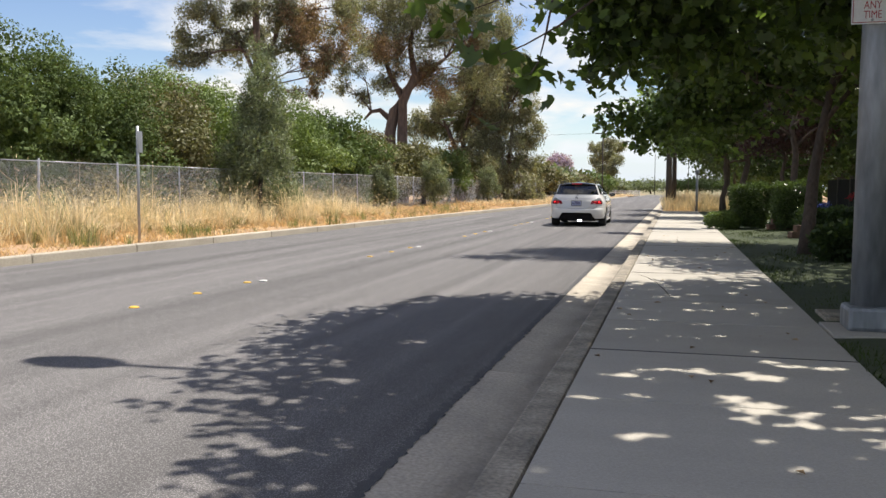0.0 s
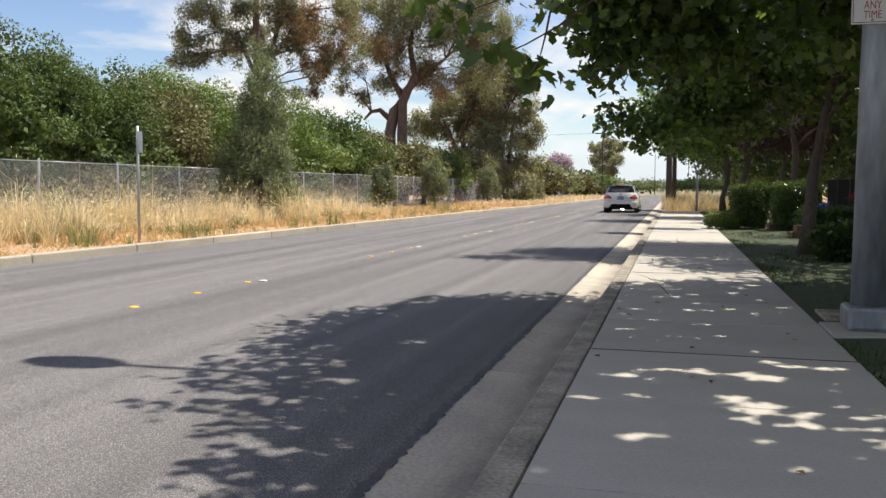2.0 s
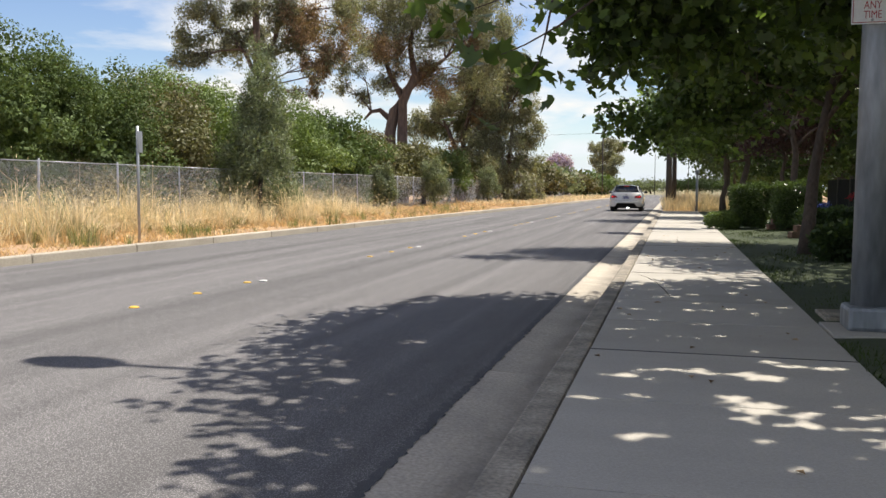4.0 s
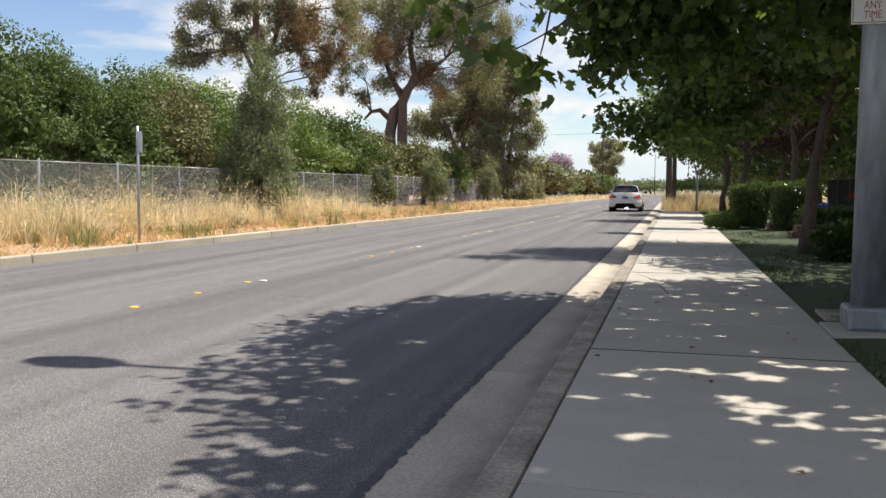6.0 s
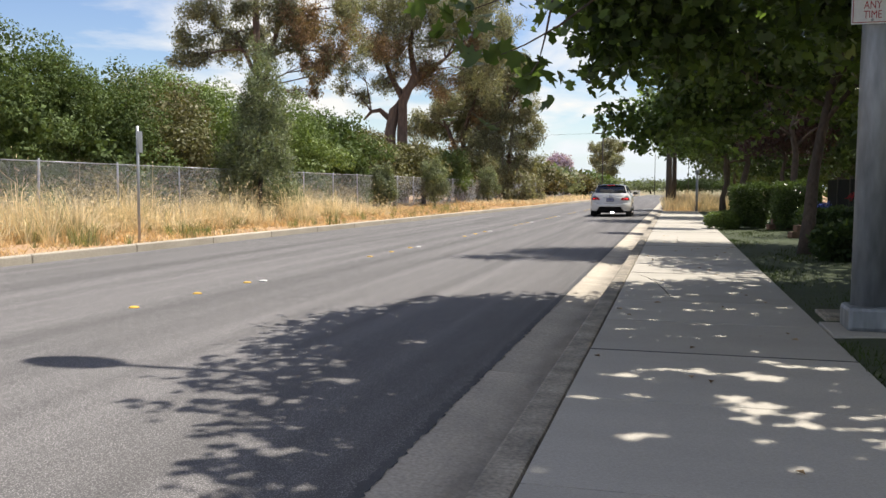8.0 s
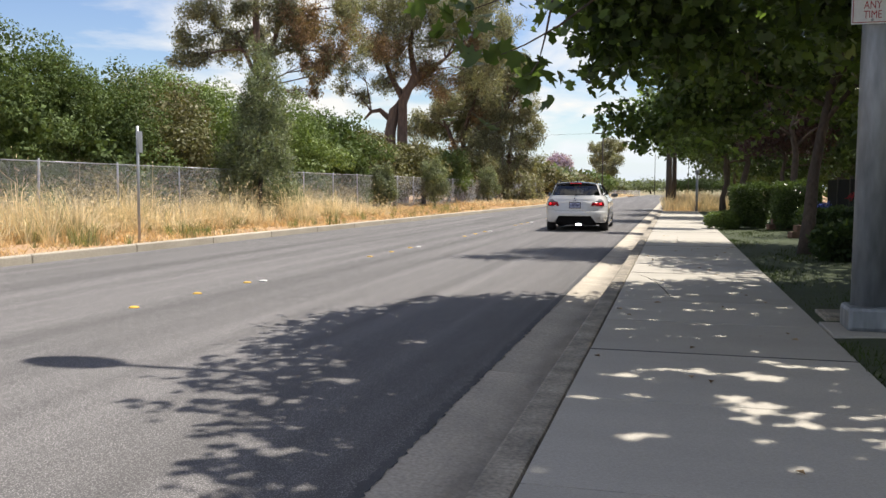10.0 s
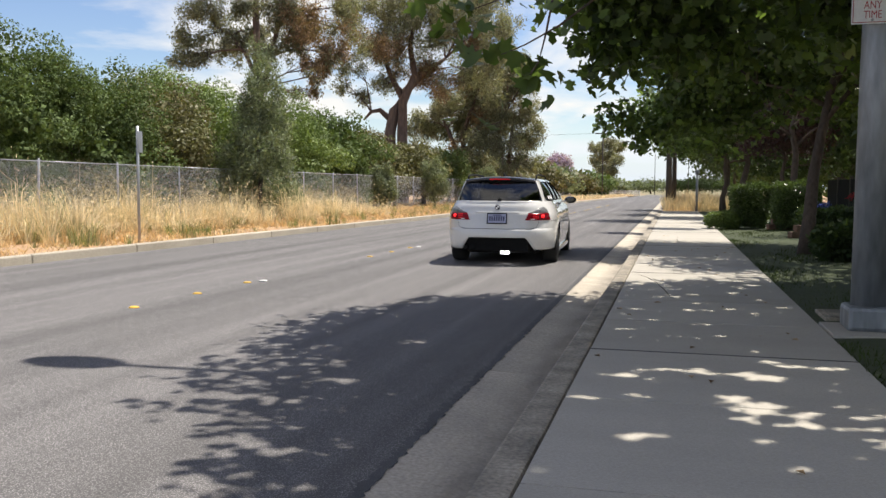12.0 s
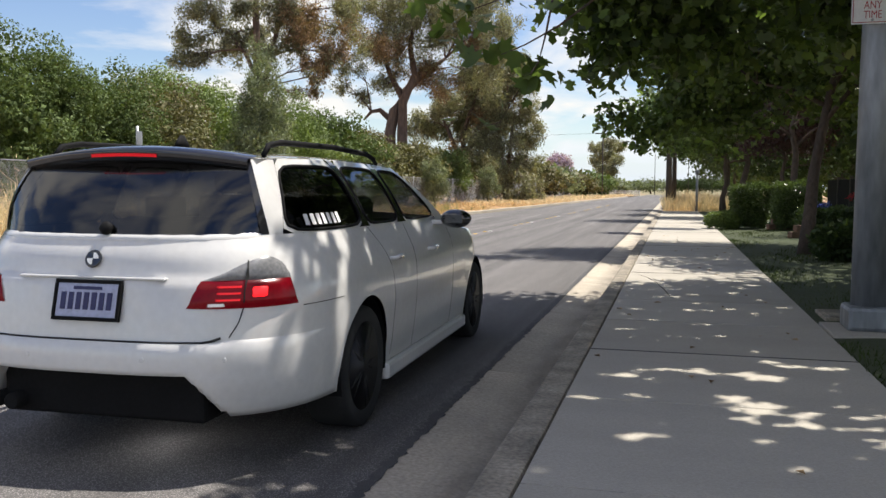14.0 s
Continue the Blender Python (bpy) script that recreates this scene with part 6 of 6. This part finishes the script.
def wires():
    for k, dx in enumerate((-0.9, 0.9)):
        pts = [(-9.6 + dx, 122, 8.85), (-7.5 + dx, 156, 8.2), (-4.0 + dx, 190, 8.0)]
        ob = part("overhead_wire", tubes_mesh("overhead_wire", [(pts, [0.007] * 3)], M_TRIM, 4), None)
        tagged(ob, "thin dark overhead wire between poles", "wire", "overhead wires")
        pts = [(-9.6 + dx, 122, 8.85), (-22 + dx, 118, 8.3), (-40 + dx, 112, 8.6)]
        ob = part("overhead_wire", tubes_mesh("overhead_wire", [(pts, [0.007] * 3)], M_TRIM, 4), None)
        tagged(ob, "thin dark overhead wire between poles", "wire", "overhead wires")


wires()
bol = tagged(new("path_light"), "slim grey post with a small cap beside the pavement", "path light")
bol.location = (1.12, 46.0, 0.12)
part("post", tubes_mesh("post", [([(0, 0, -0.1), (0, 0, 1.9)], [0.07, 0.055])], M_POLE, 10), None, bol)
part("cap", lathe(bmesh.new(), [(0.09, 1.9), (0.12, 1.96), (0.10, 2.05), (0.03, 2.12)], 14), M_POLE, bol, smooth=True)

# fallen leaves on the pavement
r = random.Random(8)
leaf_v, leaf_f = [], []
for i in range(46):
    x, y, t = r.uniform(-0.5, 1.15), r.uniform(3.2, 22) , r.uniform(0, 6.28)
    s = r.uniform(0.018, 0.04)
    o = len(leaf_v)
    for a, q, dz in ((0, 1.0, 0.004), (1.4, 0.55, 0.014), (3.1, 1.0, 0.006), (4.6, 0.55, 0.016)):
        leaf_v.append((x + q * s * math.cos(t + a), y + q * s * math.sin(t + a), 0.153 + dz))
    leaf_f.append((o, o + 1, o + 2, o + 3))
tagged(new("fallen_leaves", mesh_of("fallen_leaves", leaf_v, leaf_f, M_LEAF_RUST)), "few dry fallen leaves on the pavement", "leaves", kind="stuff")

# dark felt in the wider joints of the pavement
felt = None
for i in range(3, 34, 4):
    yj = -4.04 + 1.453 * i
    if felt is None:
        ob = part("joint_felt", box_mesh(-0.54, 1.19, -0.011, 0.011, 0.10, 0.1535, bevel=0.002), M_JOINT, pavement)
        felt = ob.data
    else:
        ob = new("joint_felt", felt)
        ob.parent = pavement
    ob.location = (0, yj, 0)

# hairline crack in one slab
crack_pts = [(-0.42 + 0.42 * (i / 9) ** 0.6 + 0.008 * math.sin(2.3 * i), 11.6 - 2.3 * i / 9, 0.1495) for i in range(10)]
part("crack", tubes_mesh("crack", [(crack_pts, [0.0025] + [0.0045] * 8 + [0.002])], M_SEAM, 5), None, pavement)

# ---------------------------------------------------------------- laid pieces
laid_row(pavement, "slab", -0.545, 1.195, -4.04, 45.36, 1.453, 0.02, 0.15, M_CONC, 0.004, 0.009, seed=2, rough=0.002)
laid_row(kerb_near, "kerb_stone", -0.72, -0.555, -6.1, 92.9, 3.0, -0.2, 0.152, M_CONC_OLD, 0.02, 0.006, seed=3, rough=0.002)
laid_row(gutter, "gutter_slab", -1.235, -0.722, -6.1, 92.9, 3.0, -0.2, 0.004, M_GUTTER, 0.006, 0.006, seed=4, rough=0.001)
for v in gutter.children[0].data.vertices:
    v.co.z -= 0.03 * (v.co.x + 1.235) / 0.513
laid_row(kerb_far, "kerb_stone", -0.17, 0.0, -7.3, 130.7, 2.76, -0.2, 0.15, M_KERB_TAN, 0.025, 0.014, shift=left_kerb, seed=5)


# ---------------------------------------------------------------- what moves
# seconds, place of the rear bumper's middle (x, y), heading in degrees to the left
CAR_ROWS = [(0.0, -3.12, 29.0, 0.8), (0.5, -3.0, 35.0, 0.8), (1.0, -2.9, 40.3, 0.6), (1.5, -2.76, 43.8, 0.5), (2.0, -2.68, 46.2, 0.4), (2.5, -2.6, 47.9, 0.3), (3.0, -2.58, 48.8, 0.3),
            (3.6, -2.58, 49.3, 0.3), (4.6, -2.58, 49.5, 0.3), (5.5, -2.58, 49.2, 0.3), (6.0, -2.58, 48.6, 0.3), (6.5, -2.58, 47.4, 0.3), (7.0, -2.6, 45.6, 0.4), (7.5, -2.66, 42.8, 0.6),
            (8.0, -2.74, 39.4, 0.8), (8.2, -2.76, 38.0, 0.8), (9.25, -2.79, 30.5, 1.0), (10.3, -2.80, 23.7, 1.3), (11.0, -2.80, 19.2, 1.8), (11.5, -2.80, 16.4, 2.3), (12.0, -2.78, 13.9, 2.9),
            (12.5, -2.67, 11.05, 3.1), (13.0, -2.57, 8.24, 2.5), (13.5, -2.51, 5.55, 1.7), (14.0, -2.46, 3.2, 1.1)]


def car_at(t):
    """Place along the road at t seconds, on a smooth curve through the rows."""
    n = len(CAR_ROWS)
    i = max(0, min(n - 2, next((k for k in range(n - 1) if t <= CAR_ROWS[k + 1][0]), n - 2)))
    r0, r1 = CAR_ROWS[i], CAR_ROWS[i + 1]
    t0, t1 = r0[0], r1[0]

    def slope(k, c):
        a, b = CAR_ROWS[max(k - 1, 0)], CAR_ROWS[min(k + 1, n - 1)]
        return (b[c] - a[c]) / (b[0] - a[0])
    h = t1 - t0
    u = (t - t0) / h
    out = []
    for c in (1, 2, 3):
        p0, p1 = r0[c], r1[c]
        m0, m1 = slope(i, c) * h, slope(i + 1, c) * h
        out.append((2 * u ** 3 - 3 * u * u + 1) * p0 + (u ** 3 - 2 * u * u + u) * m0 + (3 * u * u - 2 * u ** 3) * p1 + (u ** 3 - u * u) * m1)
    return out


def motions():
    steps = [i / FPS for i in range(int(14.0 * FPS) + 1)]
    places = [car_at(t) for t in steps]
    walk(wagon, [(t, pose(x, y, 0.0, 0, 0, turn)) for t, (x, y, turn) in zip(steps, places)])
    for w in [o for o in wagon.children if o.name.startswith("wheel")]:
        lx, ly, lz = w.location
        walk(w, [(t, pose(lx, ly, lz, math.degrees(-(p[1] - places[0][1]) / WHEEL_R), 0, 0)) for t, p in zip(steps, places)])


motions()
